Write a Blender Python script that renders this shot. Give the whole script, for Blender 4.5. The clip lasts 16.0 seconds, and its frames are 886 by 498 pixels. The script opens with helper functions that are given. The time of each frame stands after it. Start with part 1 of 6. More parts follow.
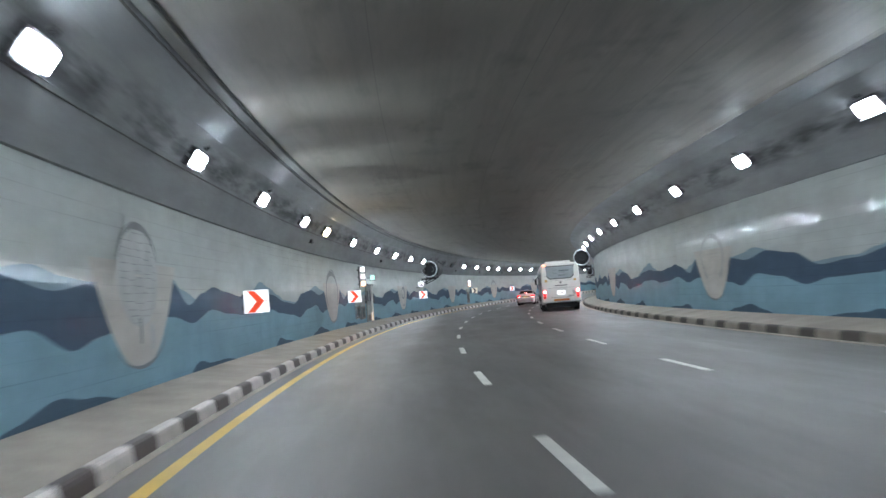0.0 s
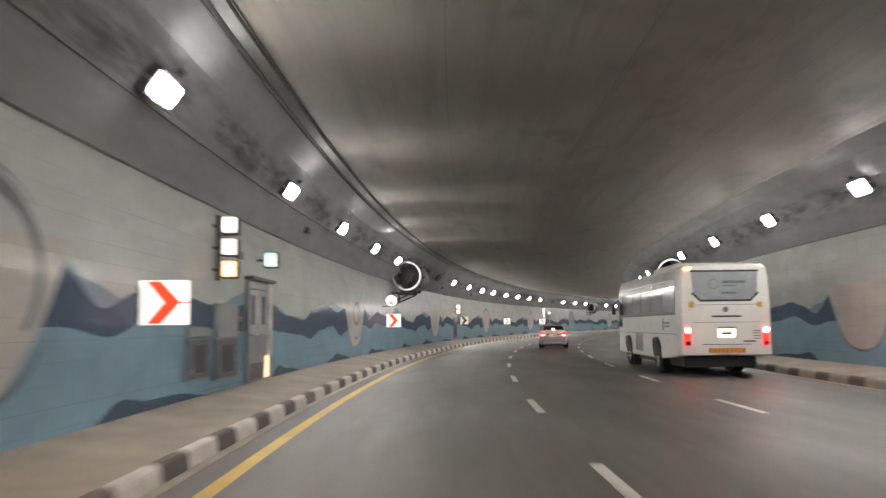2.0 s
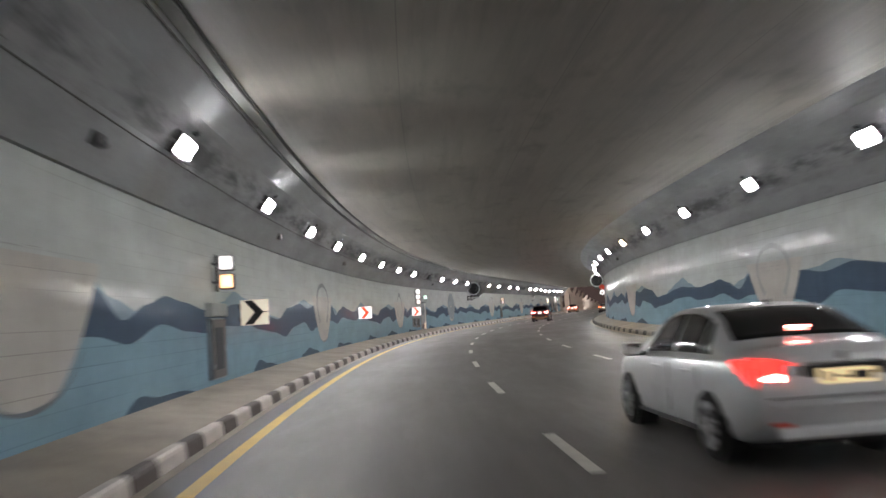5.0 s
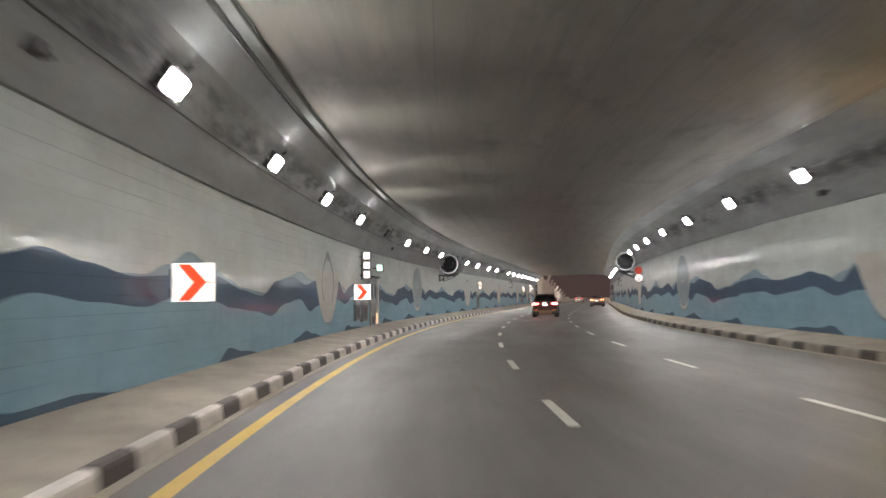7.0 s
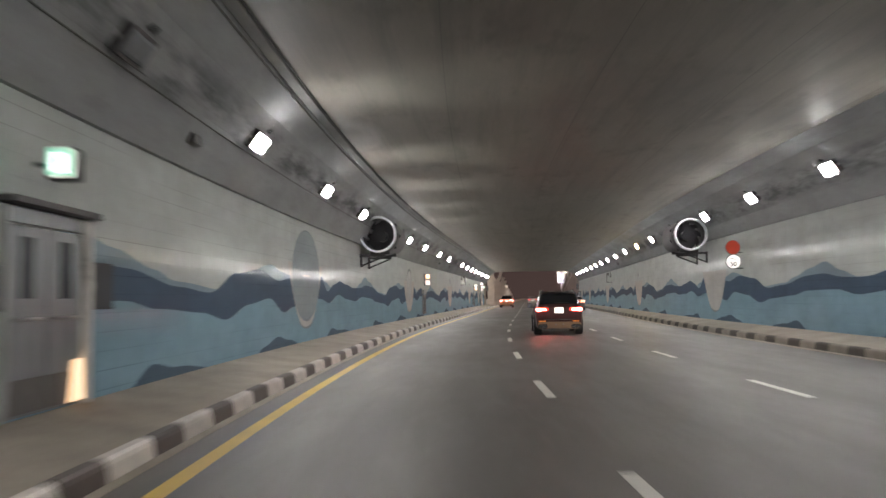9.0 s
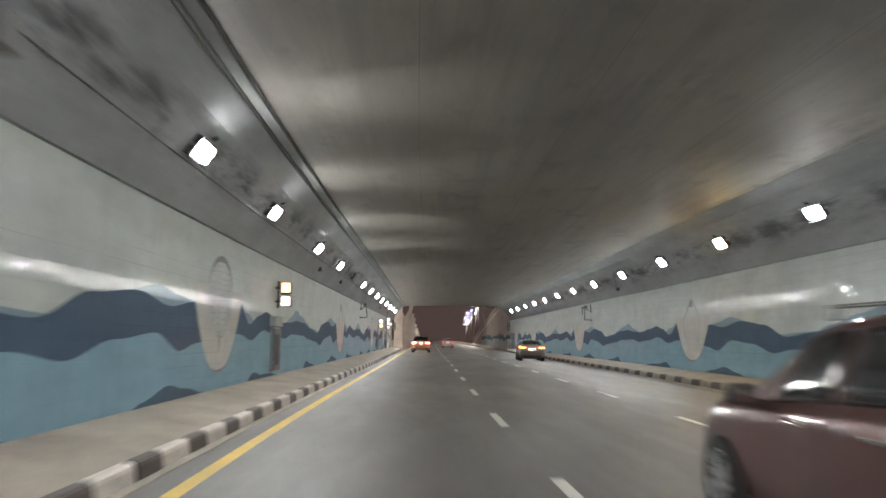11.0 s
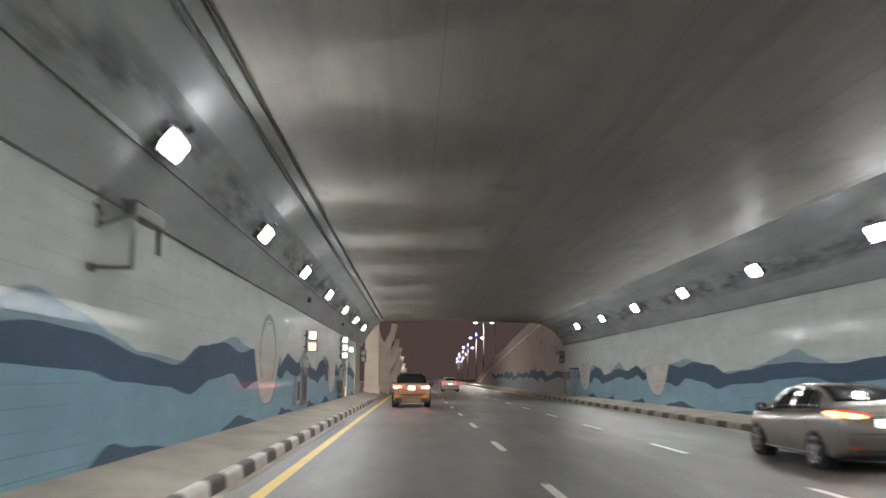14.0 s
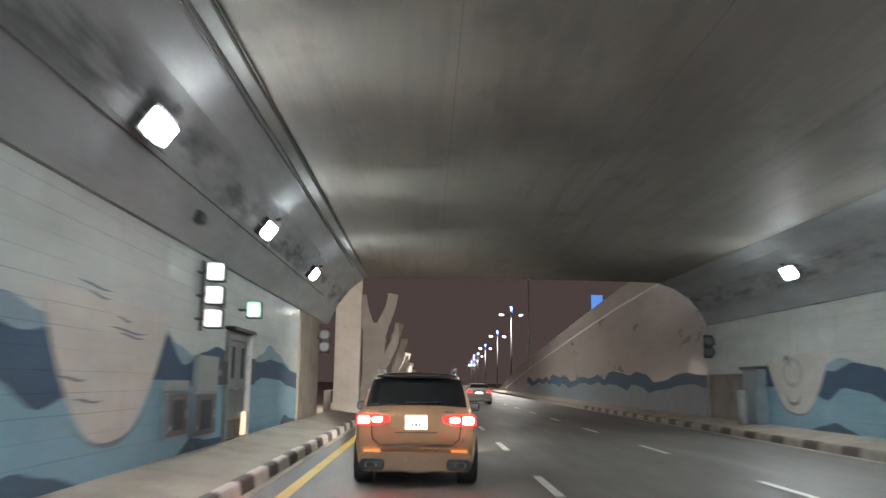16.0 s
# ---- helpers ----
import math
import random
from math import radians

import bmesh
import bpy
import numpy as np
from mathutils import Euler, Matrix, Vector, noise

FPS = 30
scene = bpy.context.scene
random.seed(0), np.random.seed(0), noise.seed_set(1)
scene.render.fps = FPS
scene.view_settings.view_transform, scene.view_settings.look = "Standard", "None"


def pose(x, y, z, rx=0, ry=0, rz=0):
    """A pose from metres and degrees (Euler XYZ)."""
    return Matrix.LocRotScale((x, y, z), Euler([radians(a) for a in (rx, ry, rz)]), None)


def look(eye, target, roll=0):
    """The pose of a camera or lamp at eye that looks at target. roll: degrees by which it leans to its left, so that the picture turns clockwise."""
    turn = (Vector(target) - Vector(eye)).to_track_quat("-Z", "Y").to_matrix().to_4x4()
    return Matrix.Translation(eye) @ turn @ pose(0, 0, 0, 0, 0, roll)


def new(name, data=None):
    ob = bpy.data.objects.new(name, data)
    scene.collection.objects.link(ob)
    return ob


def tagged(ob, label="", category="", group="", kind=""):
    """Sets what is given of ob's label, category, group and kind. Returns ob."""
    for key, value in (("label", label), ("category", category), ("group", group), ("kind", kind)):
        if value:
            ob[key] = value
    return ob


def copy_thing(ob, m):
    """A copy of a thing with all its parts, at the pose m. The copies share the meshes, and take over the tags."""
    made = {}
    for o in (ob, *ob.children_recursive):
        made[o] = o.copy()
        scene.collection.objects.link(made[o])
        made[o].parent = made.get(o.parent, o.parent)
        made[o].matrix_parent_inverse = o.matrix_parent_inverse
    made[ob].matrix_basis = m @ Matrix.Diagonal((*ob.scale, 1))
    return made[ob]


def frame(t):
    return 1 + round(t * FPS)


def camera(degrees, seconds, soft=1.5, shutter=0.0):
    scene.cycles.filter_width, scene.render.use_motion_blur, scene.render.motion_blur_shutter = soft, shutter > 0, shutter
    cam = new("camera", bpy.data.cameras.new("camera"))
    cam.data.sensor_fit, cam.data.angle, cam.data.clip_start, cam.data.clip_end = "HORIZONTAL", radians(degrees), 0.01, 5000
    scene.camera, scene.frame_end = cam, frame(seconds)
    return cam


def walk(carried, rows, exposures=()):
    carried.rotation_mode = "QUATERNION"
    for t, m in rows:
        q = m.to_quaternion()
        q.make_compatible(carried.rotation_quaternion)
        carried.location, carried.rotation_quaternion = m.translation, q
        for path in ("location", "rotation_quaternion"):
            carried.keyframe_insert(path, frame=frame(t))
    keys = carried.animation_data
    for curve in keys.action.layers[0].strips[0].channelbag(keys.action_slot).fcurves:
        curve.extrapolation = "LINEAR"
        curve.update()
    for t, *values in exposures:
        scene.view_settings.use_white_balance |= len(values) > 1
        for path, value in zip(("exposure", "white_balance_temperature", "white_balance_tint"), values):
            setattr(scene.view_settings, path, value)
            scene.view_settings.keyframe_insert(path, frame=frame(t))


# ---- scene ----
# ---------------------------------------------------------------- camera
# seconds, x, y, z, heading to the right, tilt up, lean (degrees)
PATH = [
    (0.0, -0.389, -5.234, 1.543, 4.59, 3.29, -4.22),
    (0.5, -0.502, 2.385, 1.525, 5.38, 3.33, -3.60),
    (1.0, -0.368, 10.045, 1.520, 5.60, 4.40, -1.88),
    (1.5, -0.002, 17.683, 1.515, 5.94, 4.82, -0.83),
    (2.0, 0.619, 25.118, 1.496, 7.34, 5.39, -0.61),
    (2.5, 1.427, 32.653, 1.522, 9.99, 5.41, -1.02),
    (3.0, 2.490, 40.239, 1.523, 12.58, 5.42, -1.27),
    (3.5, 3.607, 47.737, 1.538, 14.12, 5.20, -1.77),
    (4.0, 4.974, 55.018, 1.573, 15.80, 4.95, -2.61),
    (4.2, 5.605, 57.909, 1.573, 16.45, 4.93, -2.78),
    (6.3, 13.602, 87.321, 1.580, 23.03, 3.69, -3.97),
    (6.5, 14.517, 90.015, 1.582, 23.12, 3.46, -3.61),
    (7.0, 16.919, 96.677, 1.589, 22.92, 3.55, -0.95),
    (7.5, 19.416, 103.209, 1.608, 22.69, 3.45, -0.17),
    (8.0, 22.124, 109.646, 1.617, 23.64, 3.21, -0.09),
    (8.5, 25.020, 116.017, 1.619, 25.68, 3.22, -0.67),
    (9.0, 28.102, 122.382, 1.623, 27.63, 3.54, -0.90),
    (9.2, 29.365, 124.907, 1.626, 28.19, 3.66, -0.69),
    (11.3, 44.267, 151.224, 1.676, 35.04, 7.22, 0.55),
    (11.5, 45.810, 153.684, 1.681, 35.13, 8.06, 0.29),
    (12.0, 49.700, 159.822, 1.697, 35.55, 8.79, 0.20),
    (12.5, 53.700, 165.890, 1.709, 35.59, 9.06, 0.02),
    (13.0, 57.603, 171.802, 1.720, 35.54, 9.00, 0.18),
    (13.5, 61.546, 177.711, 1.730, 35.29, 9.02, 0.12),
    (14.0, 65.342, 183.632, 1.756, 35.38, 9.04, 0.48),
    (14.5, 69.290, 189.574, 1.791, 35.33, 9.08, 0.36),
    (15.0, 73.180, 195.390, 1.814, 35.25, 9.07, 0.50),
    (15.5, 76.993, 201.298, 1.875, 35.10, 8.94, 0.52),
    (16.0, 80.959, 207.274, 1.892, 34.57, 9.31, 0.81),
]
cam = camera(56.98, 16.0, soft=1.5, shutter=0.55)
walk(cam, [(t, pose(x, y, z, 90 + tilt, 0, -head) @ pose(0, 0, 0, 0, 0, lean)) for t, x, y, z, head, tilt, lean in PATH],
     [(0, 0.43, 5850, 8), (0.6, 0.43, 6350, 10), (1.0, 0.46, 6950, 12), (1.5, 0.49, 7250, 14), (2.0, 0.48, 7150, 16), (2.5, 0.31, 6200, 11), (3.0, 0.45, 7150, 16), (3.5, 0.43, 6250, 13), (4.0, 0.43, 6400, 15),
      (6.5, 0.53, 7000, 15), (8.5, 0.53, 7000, 15), (9.2, 0.38, 7050, 15), (11.5, 0.68, 6700, 10), (13.0, 0.68, 6600, 10), (13.5, 0.63, 6750, 11), (14.5, 0.63, 6600, 10), (15.5, 0.58, 6950, 13), (16.0, 0.68, 6400, 7)])

# bend of the road per 1000 m and change of grade, every 20 m from s = -20 m
BEND = [4.107, 4.103, 3.564, 3.536, 3.567, 3.346, 3.58, 3.957, 3.269, 2.239, 0.468, -0.521, 0.308, -0.094, 0.126, 0.18, 0.18, 0.18, 0.18]
GRADE = [0.009, 0.013, 0.0192, 0.0204, 0.0165, 0.0119, 0.0093, 0.0097, 0.0089, 0.0046, 0.0012, -0.002, -0.0068, -0.0066, -0.0028, -0.0013, -0.0007, -0.0004, -0.0003]
GS = np.arange(-80.0, 1201.0, 1.0)
KN = np.arange(-20.0, 341.0, 20.0)


def running(v):
    r = np.concatenate([[0.0], np.cumsum((v[1:] + v[:-1]) / 2)])
    return r - np.interp(0.0, GS, r)


HEAD = running(np.interp(GS, KN, np.array(BEND) / 1000) * (GS < 300))
CX, CY = running(np.sin(HEAD)), running(np.cos(HEAD))
SLOPE = running(np.interp(GS, KN, np.array(GRADE) / 1000) * (GS < 300))
CZ = running(SLOPE)


def at(s, d, z=0.0):
    """World place from metres along the road, metres to the right of the camera lane's middle, height over the road."""
    h = np.interp(s, GS, HEAD)
    return Vector((np.interp(s, GS, CX) + d * math.cos(h), np.interp(s, GS, CY) - d * math.sin(h), np.interp(s, GS, CZ) + z))


def stand(s, d, z=0.0, turn=0.0):
    """A pose on the road: local y runs along the road, x to its right. turn: degrees to the left."""
    return Matrix.Translation(at(s, d, z)) @ pose(0, 0, 0, 0, 0, turn - math.degrees(np.interp(s, GS, HEAD)))


# ---------------------------------------------------------------- world and exposure
world = bpy.data.worlds.new("night")
scene.world = world
world.use_nodes = True
world.node_tree.nodes["Background"].inputs[0].default_value = (0.038, 0.0265, 0.025, 1)
world.node_tree.nodes["Background"].inputs[1].default_value = 1.2
scene.view_settings.exposure = 0.0

# ---------------------------------------------------------------- materials


class Mat:
    """Small helper round a node material."""

    def __init__(self, name, color=(0.5, 0.5, 0.5), rough=0.6, metal=0.0, emit=None, power=0.0, coat=0.0, spec=0.5):
        self.m = bpy.data.materials.new(name)
        self.m.use_nodes = True
        self.t = self.m.node_tree
        self.b = self.t.nodes["Principled BSDF"]
        self.b.inputs["Base Color"].default_value = (*color, 1)
        self.b.inputs["Roughness"].default_value = rough
        self.b.inputs["Metallic"].default_value = metal
        self.b.inputs["Coat Weight"].default_value = coat
        self.b.inputs["Specular IOR Level"].default_value = spec
        if emit:
            self.b.inputs["Emission Color"].default_value = (*emit, 1)
            self.b.inputs["Emission Strength"].default_value = power
        self.color = color

    def node(self, kind, **values):
        n = self.t.nodes.new(kind)
        for k, v in values.items():
            n.inputs[k.replace("_", " ")].default_value = v
        return n

    def link(self, a, b):
        self.t.links.new(a, b)

    def coords(self, kind="Object", scale=(1, 1, 1)):
        c = self.t.nodes.new("ShaderNodeTexCoord")
        mp = self.node("ShaderNodeMapping")
        mp.inputs["Scale"].default_value = scale
        self.link(c.outputs[kind], mp.inputs["Vector"])
        return mp.outputs["Vector"]

    def noise(self, vec, scale, detail=5.0, rough=0.6):
        n = self.node("ShaderNodeTexNoise", Scale=scale, Detail=detail, Roughness=rough)
        self.link(vec, n.inputs["Vector"])
        return n.outputs["Fac"]

    def ramp(self, fac, a, b, va=(0, 0, 0, 1), vb=(1, 1, 1, 1)):
        r = self.t.nodes.new("ShaderNodeValToRGB")
        r.color_ramp.elements[0].position, r.color_ramp.elements[1].position = a, b
        r.color_ramp.elements[0].color, r.color_ramp.elements[1].color = va, vb
        self.link(fac, r.inputs["Fac"])
        return r.outputs["Color"]

    def mix(self, fac, a, b, blend="MIX"):
        n = self.t.nodes.new("ShaderNodeMix")
        n.data_type, n.blend_type = "RGBA", blend
        for sock, v in ((n.inputs["Factor"], fac), (n.inputs["A"], a), (n.inputs["B"], b)):
            if isinstance(v, (int, float)):
                sock.default_value = v
            elif isinstance(v, tuple):
                sock.default_value = (*v[:3], 1)
            else:
                self.link(v, sock)
        return n.outputs["Result"]

    def paint(self, out):
        self.link(out, self.b.inputs["Base Color"])

    def gloss(self, fac, lo, hi):
        n = self.node("ShaderNodeMapRange")
        n.inputs["To Min"].default_value, n.inputs["To Max"].default_value = lo, hi
        self.link(fac, n.inputs["Value"])
        self.link(n.outputs["Result"], self.b.inputs["Roughness"])

    def bump(self, fac, strength, distance=0.01, after=None):
        n = self.node("ShaderNodeBump", Strength=strength, Distance=distance)
        self.link(fac, n.inputs["Height"])
        if after:
            self.link(after, n.inputs["Normal"])
        self.link(n.outputs["Normal"], self.b.inputs["Normal"])
        self.link(n.outputs["Normal"], self.b.inputs["Coat Normal"])
        return n.outputs["Normal"]


def mottled(name, color, rough=0.6, scale=2.0, amount=0.25, fine=60.0, bump=0.15, kind="Object", stretch=(1, 1, 1), metal=0.0, coat=0.0, each=0.0, spec=0.5):
    """A surface with stains at a large scale and grain at a small one."""
    m = Mat(name, color, rough, metal, coat=coat, spec=spec)
    v = m.coords(kind, stretch)
    big, small = m.noise(v, scale, 6, 0.65), m.noise(v, fine, 3, 0.6)
    dark = tuple(c * (1 - amount) for c in color)
    light = tuple(min(1, c * (1 + amount * 0.7)) for c in color)
    col = m.mix(m.ramp(big, 0.35, 0.68), dark, light)
    col = m.mix(0.35, col, m.mix(small, tuple(c * 0.7 for c in color), tuple(min(1, c * 1.25) for c in color)))
    if each:
        info = m.t.nodes.new("ShaderNodeObjectInfo")
        col = m.mix(each, col, m.mix(info.outputs["Random"], tuple(c * 0.45 for c in color), tuple(min(1, c * 1.2) for c in color)))
    m.paint(col)
    m.gloss(big, max(0.03, rough - 0.1), min(1, rough + 0.1))
    m.bump(small, bump, 0.006)
    return m.m


def wall_paint(name, color, rough=0.6):
    """Glossy paint over courses of small blocks, with thin open joints; UV in metres."""
    m = Mat(name, color, rough, spec=0.03, coat=0.17)
    m.b.inputs["Coat Roughness"].default_value = 0.045
    v = m.coords("UV")
    br = m.t.nodes.new("ShaderNodeTexBrick")
    for k, val in (("Scale", 1.0), ("Mortar Size", 0.007), ("Mortar Smooth", 0.3), ("Brick Width", 60.0), ("Row Height", 0.236)):
        br.inputs[k].default_value = val
    courses = m.coords("UV")
    courses.node.inputs["Location"].default_value = (0, -0.192, 0)
    m.link(courses, br.inputs["Vector"])
    big = m.noise(m.coords("UV", (0.5, 1.2, 1)), 1.1, 6, 0.65)
    grain = m.noise(v, 9.0, 4, 0.6)
    streak = m.noise(m.coords("UV", (5.0, 0.35, 1)), 1.0, 4, 0.6)
    col = m.mix(m.ramp(big, 0.3, 0.72), tuple(c * 0.84 for c in color), tuple(min(1, c * 1.1) for c in color))
    col = m.mix(m.ramp(streak, 0.52, 0.85, (0, 0, 0, 1), (0.4, 0.4, 0.4, 1)), col, tuple(c * 0.62 for c in color))
    broken = m.ramp(m.noise(m.coords("UV", (0.10, 1.0, 1)), 1.3, 4, 0.7), 0.44, 0.66)
    line = m.mix(1.0, br.outputs["Fac"], broken, "MULTIPLY")
    col = m.mix(m.mix(1.0, line, (0.45, 0.45, 0.45), "MULTIPLY"), col, tuple(c * 0.3 for c in color))
    m.paint(col)
    m.gloss(m.ramp(big, 0.3, 0.7), rough - 0.05, rough + 0.13)
    inv = m.node("ShaderNodeMath")
    inv.operation = "SUBTRACT"
    inv.inputs[0].default_value = 1.0
    m.link(br.outputs["Fac"], inv.inputs[1])
    a = m.bump(inv.outputs[0], 0.35, 0.006)
    b = m.bump(m.noise(m.coords("UV", (3.2, 1.6, 1)), 1.0, 4, 0.65), 0.26, 0.02, a)
    m.bump(m.noise(v, 38.0, 3, 0.6), 0.06, 0.004, b)
    return m.m


def glow(name, color, power):
    return Mat(name, (0.9, 0.9, 0.9), 0.4, emit=color, power=power).m


def asphalt():
    m = Mat("asphalt", (0.06, 0.058, 0.055), 0.5)
    v, o = m.coords("UV"), m.coords("Object")
    lanes = m.noise(m.coords("UV", (0.015, 1.1, 1)), 1.0, 5, 0.6)
    patch = m.noise(m.coords("UV", (0.12, 0.5, 1)), 1.0, 6, 0.7)
    grit = m.noise(o, 130.0, 2, 0.7)
    col = m.mix(m.ramp(lanes, 0.35, 0.68), (0.100, 0.092, 0.083), (0.168, 0.156, 0.141))
    col = m.mix(m.ramp(patch, 0.42, 0.75, (0, 0, 0, 1), (0.55, 0.55, 0.55, 1)), col, (0.18, 0.169, 0.155))
    col = m.mix(0.45, col, m.mix(grit, (0.03, 0.029, 0.028), (0.17, 0.164, 0.156)))
    m.paint(col)
    m.gloss(m.ramp(patch, 0.3, 0.7), 0.40, 0.62)
    m.bump(grit, 0.3, 0.006)
    return m.m


def concrete_ceiling():
    m = Mat("ceiling_concrete", (0.27, 0.26, 0.24), 0.42, spec=0.25)
    v = m.coords("UV")
    big = m.noise(m.coords("UV", (0.16, 0.45, 1)), 1.0, 7, 0.68)
    run = m.noise(m.coords("UV", (0.12, 2.2, 1)), 1.0, 5, 0.62)
    fine = m.noise(v, 14.0, 5, 0.65)
    col = m.mix(m.ramp(big, 0.3, 0.7), (0.125, 0.113, 0.097), (0.258, 0.238, 0.207))
    col = m.mix(m.ramp(run, 0.48, 0.8, (0, 0, 0, 1), (0.7, 0.7, 0.7, 1)), col, (0.085, 0.08, 0.073))
    blot = m.noise(m.coords("UV", (0.42, 0.62, 1)), 1.0, 7, 0.72)
    col = m.mix(m.ramp(blot, 0.54, 0.66, (0, 0, 0, 1), (0.6, 0.6, 0.6, 1)), col, (0.072, 0.066, 0.058))
    joint = m.t.nodes.new("ShaderNodeTexBrick")
    for k, val in (("Scale", 1.0), ("Mortar Size", 0.012), ("Mortar Smooth", 0.4), ("Brick Width", 9.6), ("Row Height", 2.83)):
        joint.inputs[k].default_value = val
    joint.offset = 0.0
    m.link(v, joint.inputs["Vector"])
    col = m.mix(m.mix(1.0, joint.outputs["Fac"], (0.45, 0.45, 0.45), "MULTIPLY"), col, (0.05, 0.047, 0.043))
    col = m.mix(0.3, col, m.mix(fine, (0.10, 0.095, 0.087), (0.28, 0.266, 0.245)))
    m.paint(col)
    m.gloss(m.ramp(big, 0.25, 0.75), 0.50, 0.70)
    m.bump(fine, 0.2, 0.01)
    return m.m


def haunch_concrete(name, lamp_line):
    """Bare concrete with soot blotches along the lamp line (metres up the slope) and pale runs."""
    m = Mat(name, (0.28, 0.288, 0.295), 0.9, spec=0.06)
    big = m.noise(m.coords("UV", (0.28, 0.9, 1)), 1.0, 7, 0.68)
    soot = m.noise(m.coords("UV", (0.42, 1.6, 1)), 1.0, 6, 0.66)
    runs = m.noise(m.coords("UV", (3.2, 0.4, 1)), 1.0, 4, 0.6)
    fine = m.noise(m.coords("UV"), 16.0, 5, 0.65)
    up = m.t.nodes.new("ShaderNodeSeparateXYZ")
    m.link(m.coords("UV"), up.inputs[0])
    off = m.node("ShaderNodeMath")
    off.operation = "SUBTRACT"
    off.inputs[1].default_value = lamp_line
    m.link(up.outputs["Y"], off.inputs[0])
    away = m.node("ShaderNodeMath")
    away.operation = "ABSOLUTE"
    m.link(off.outputs[0], away.inputs[0])
    zone = m.ramp(away.outputs[0], 0.12, 0.55, (1, 1, 1, 1), (0.0, 0.0, 0.0, 1))
    col = m.mix(m.ramp(big, 0.3, 0.7), (0.235, 0.245, 0.25), (0.385, 0.40, 0.41))
    col = m.mix(m.mix(1.0, m.ramp(soot, 0.44, 0.60), zone, "MULTIPLY"), col, (0.07, 0.072, 0.078))
    col = m.mix(m.ramp(soot, 0.60, 0.74, (0, 0, 0, 1), (0.45, 0.45, 0.45, 1)), col, (0.11, 0.112, 0.115))
    col = m.mix(m.ramp(runs, 0.58, 0.8, (0, 0, 0, 1), (0.3, 0.3, 0.3, 1)), col, (0.44, 0.445, 0.44))
    col = m.mix(0.25, col, m.mix(fine, (0.12, 0.123, 0.127), (0.42, 0.425, 0.43)))
    m.paint(col)
    m.gloss(m.ramp(big, 0.25, 0.75), 0.8, 0.97)
    m.bump(fine, 0.35, 0.012)
    return m.m


M_ASPHALT = asphalt()
M_CEIL = concrete_ceiling()
M_HAUNCH = haunch_concrete("haunch_concrete", 1.12)
M_HAUNCH_R = haunch_concrete("haunch_concrete_far", 1.52)
M_STRIP = mottled("strip_concrete", (0.22, 0.222, 0.218), 0.85, 0.7, 0.35, 14.0, 0.3, "UV", (0.4, 1.0, 1), spec=0.1)
M_WALL = wall_paint("wall_white_paint", (0.545, 0.585, 0.565))
M_DARKBLUE = wall_paint("mural_dark_blue", (0.085, 0.13, 0.19))
M_BLUE = wall_paint("mural_blue", (0.25, 0.405, 0.495))
M_PALE = wall_paint("mural_pale_blue", (0.27, 0.365, 0.43))
M_SLATE = wall_paint("mural_slate", (0.09, 0.14, 0.19))
M_SAND = wall_paint("mural_cream", (0.57, 0.555, 0.515))
M_INK = mottled("mural_grey_ink", (0.17, 0.185, 0.19), 0.5, 2.2, 0.45, 40.0, 0.05, "UV")
M_FADED = wall_paint("mural_faded_blue", (0.33, 0.38, 0.40))
M_SMUDGE = mottled("mural_smudged_grey", (0.43, 0.45, 0.44), 0.5, 1.6, 0.3, 25.0, 0.05, "UV")
M_INK_PALE = mottled("mural_pale_ink", (0.36, 0.38, 0.37), 0.5, 2.2, 0.4, 40.0, 0.05, "UV")
M_INK2 = mottled("mural_dark_ink", (0.12, 0.15, 0.17), 0.4, 3.0, 0.3, 40.0, 0.05, "UV")
M_MOUTH = mottled("mouth_bare_concrete", (0.27, 0.245, 0.215), 0.8, 0.8, 0.4, 14.0, 0.4, "UV", spec=0.2)
M_PAVE = mottled("pavement_concrete", (0.40, 0.355, 0.30), 0.85, 0.8, 0.32, 14.0, 0.3, "UV", spec=0.2)
M_KERB_W = mottled("kerb_white_paint", (0.68, 0.63, 0.58), 0.55, 3.0, 0.35, 40.0, 0.25, each=0.25)
M_KERB_B = mottled("kerb_black_paint", (0.072, 0.050, 0.043), 0.5, 3.0, 0.5, 40.0, 0.25, each=0.25)
M_KERB_W2 = mottled("kerb_dusty_white_paint", (0.28, 0.25, 0.21), 0.75, 2.0, 0.45, 30.0, 0.3, each=0.35)
M_KERB_B2 = mottled("kerb_dusty_black_paint", (0.075, 0.066, 0.056), 0.75, 2.0, 0.5, 30.0, 0.3, each=0.35)
M_LINE_W = mottled("road_white_paint", (0.72, 0.71, 0.66), 0.5, 4.0, 0.3, 50.0, 0.2)
M_LINE_Y = mottled("road_yellow_paint", (0.66, 0.42, 0.06), 0.5, 0.8, 0.3, 30.0, 0.2, "UV")
M_STEEL = mottled("galvanised_steel", (0.38, 0.39, 0.40), 0.38, 6.0, 0.25, 80.0, 0.08, metal=0.85)
M_GREY = mottled("grey_painted_metal", (0.20, 0.20, 0.19), 0.5, 5.0, 0.3, 60.0, 0.08)
M_BLACK = mottled("black_plastic", (0.02, 0.02, 0.021), 0.45, 8.0, 0.3, 60.0, 0.08)
M_DARK = mottled("dark_painted_metal", (0.045, 0.045, 0.048), 0.5, 5.0, 0.35, 60.0, 0.1)
M_SHAPER_BLACK = Mat("shaper_black", (0.001, 0.001, 0.001), 1.0, spec=0.0).m
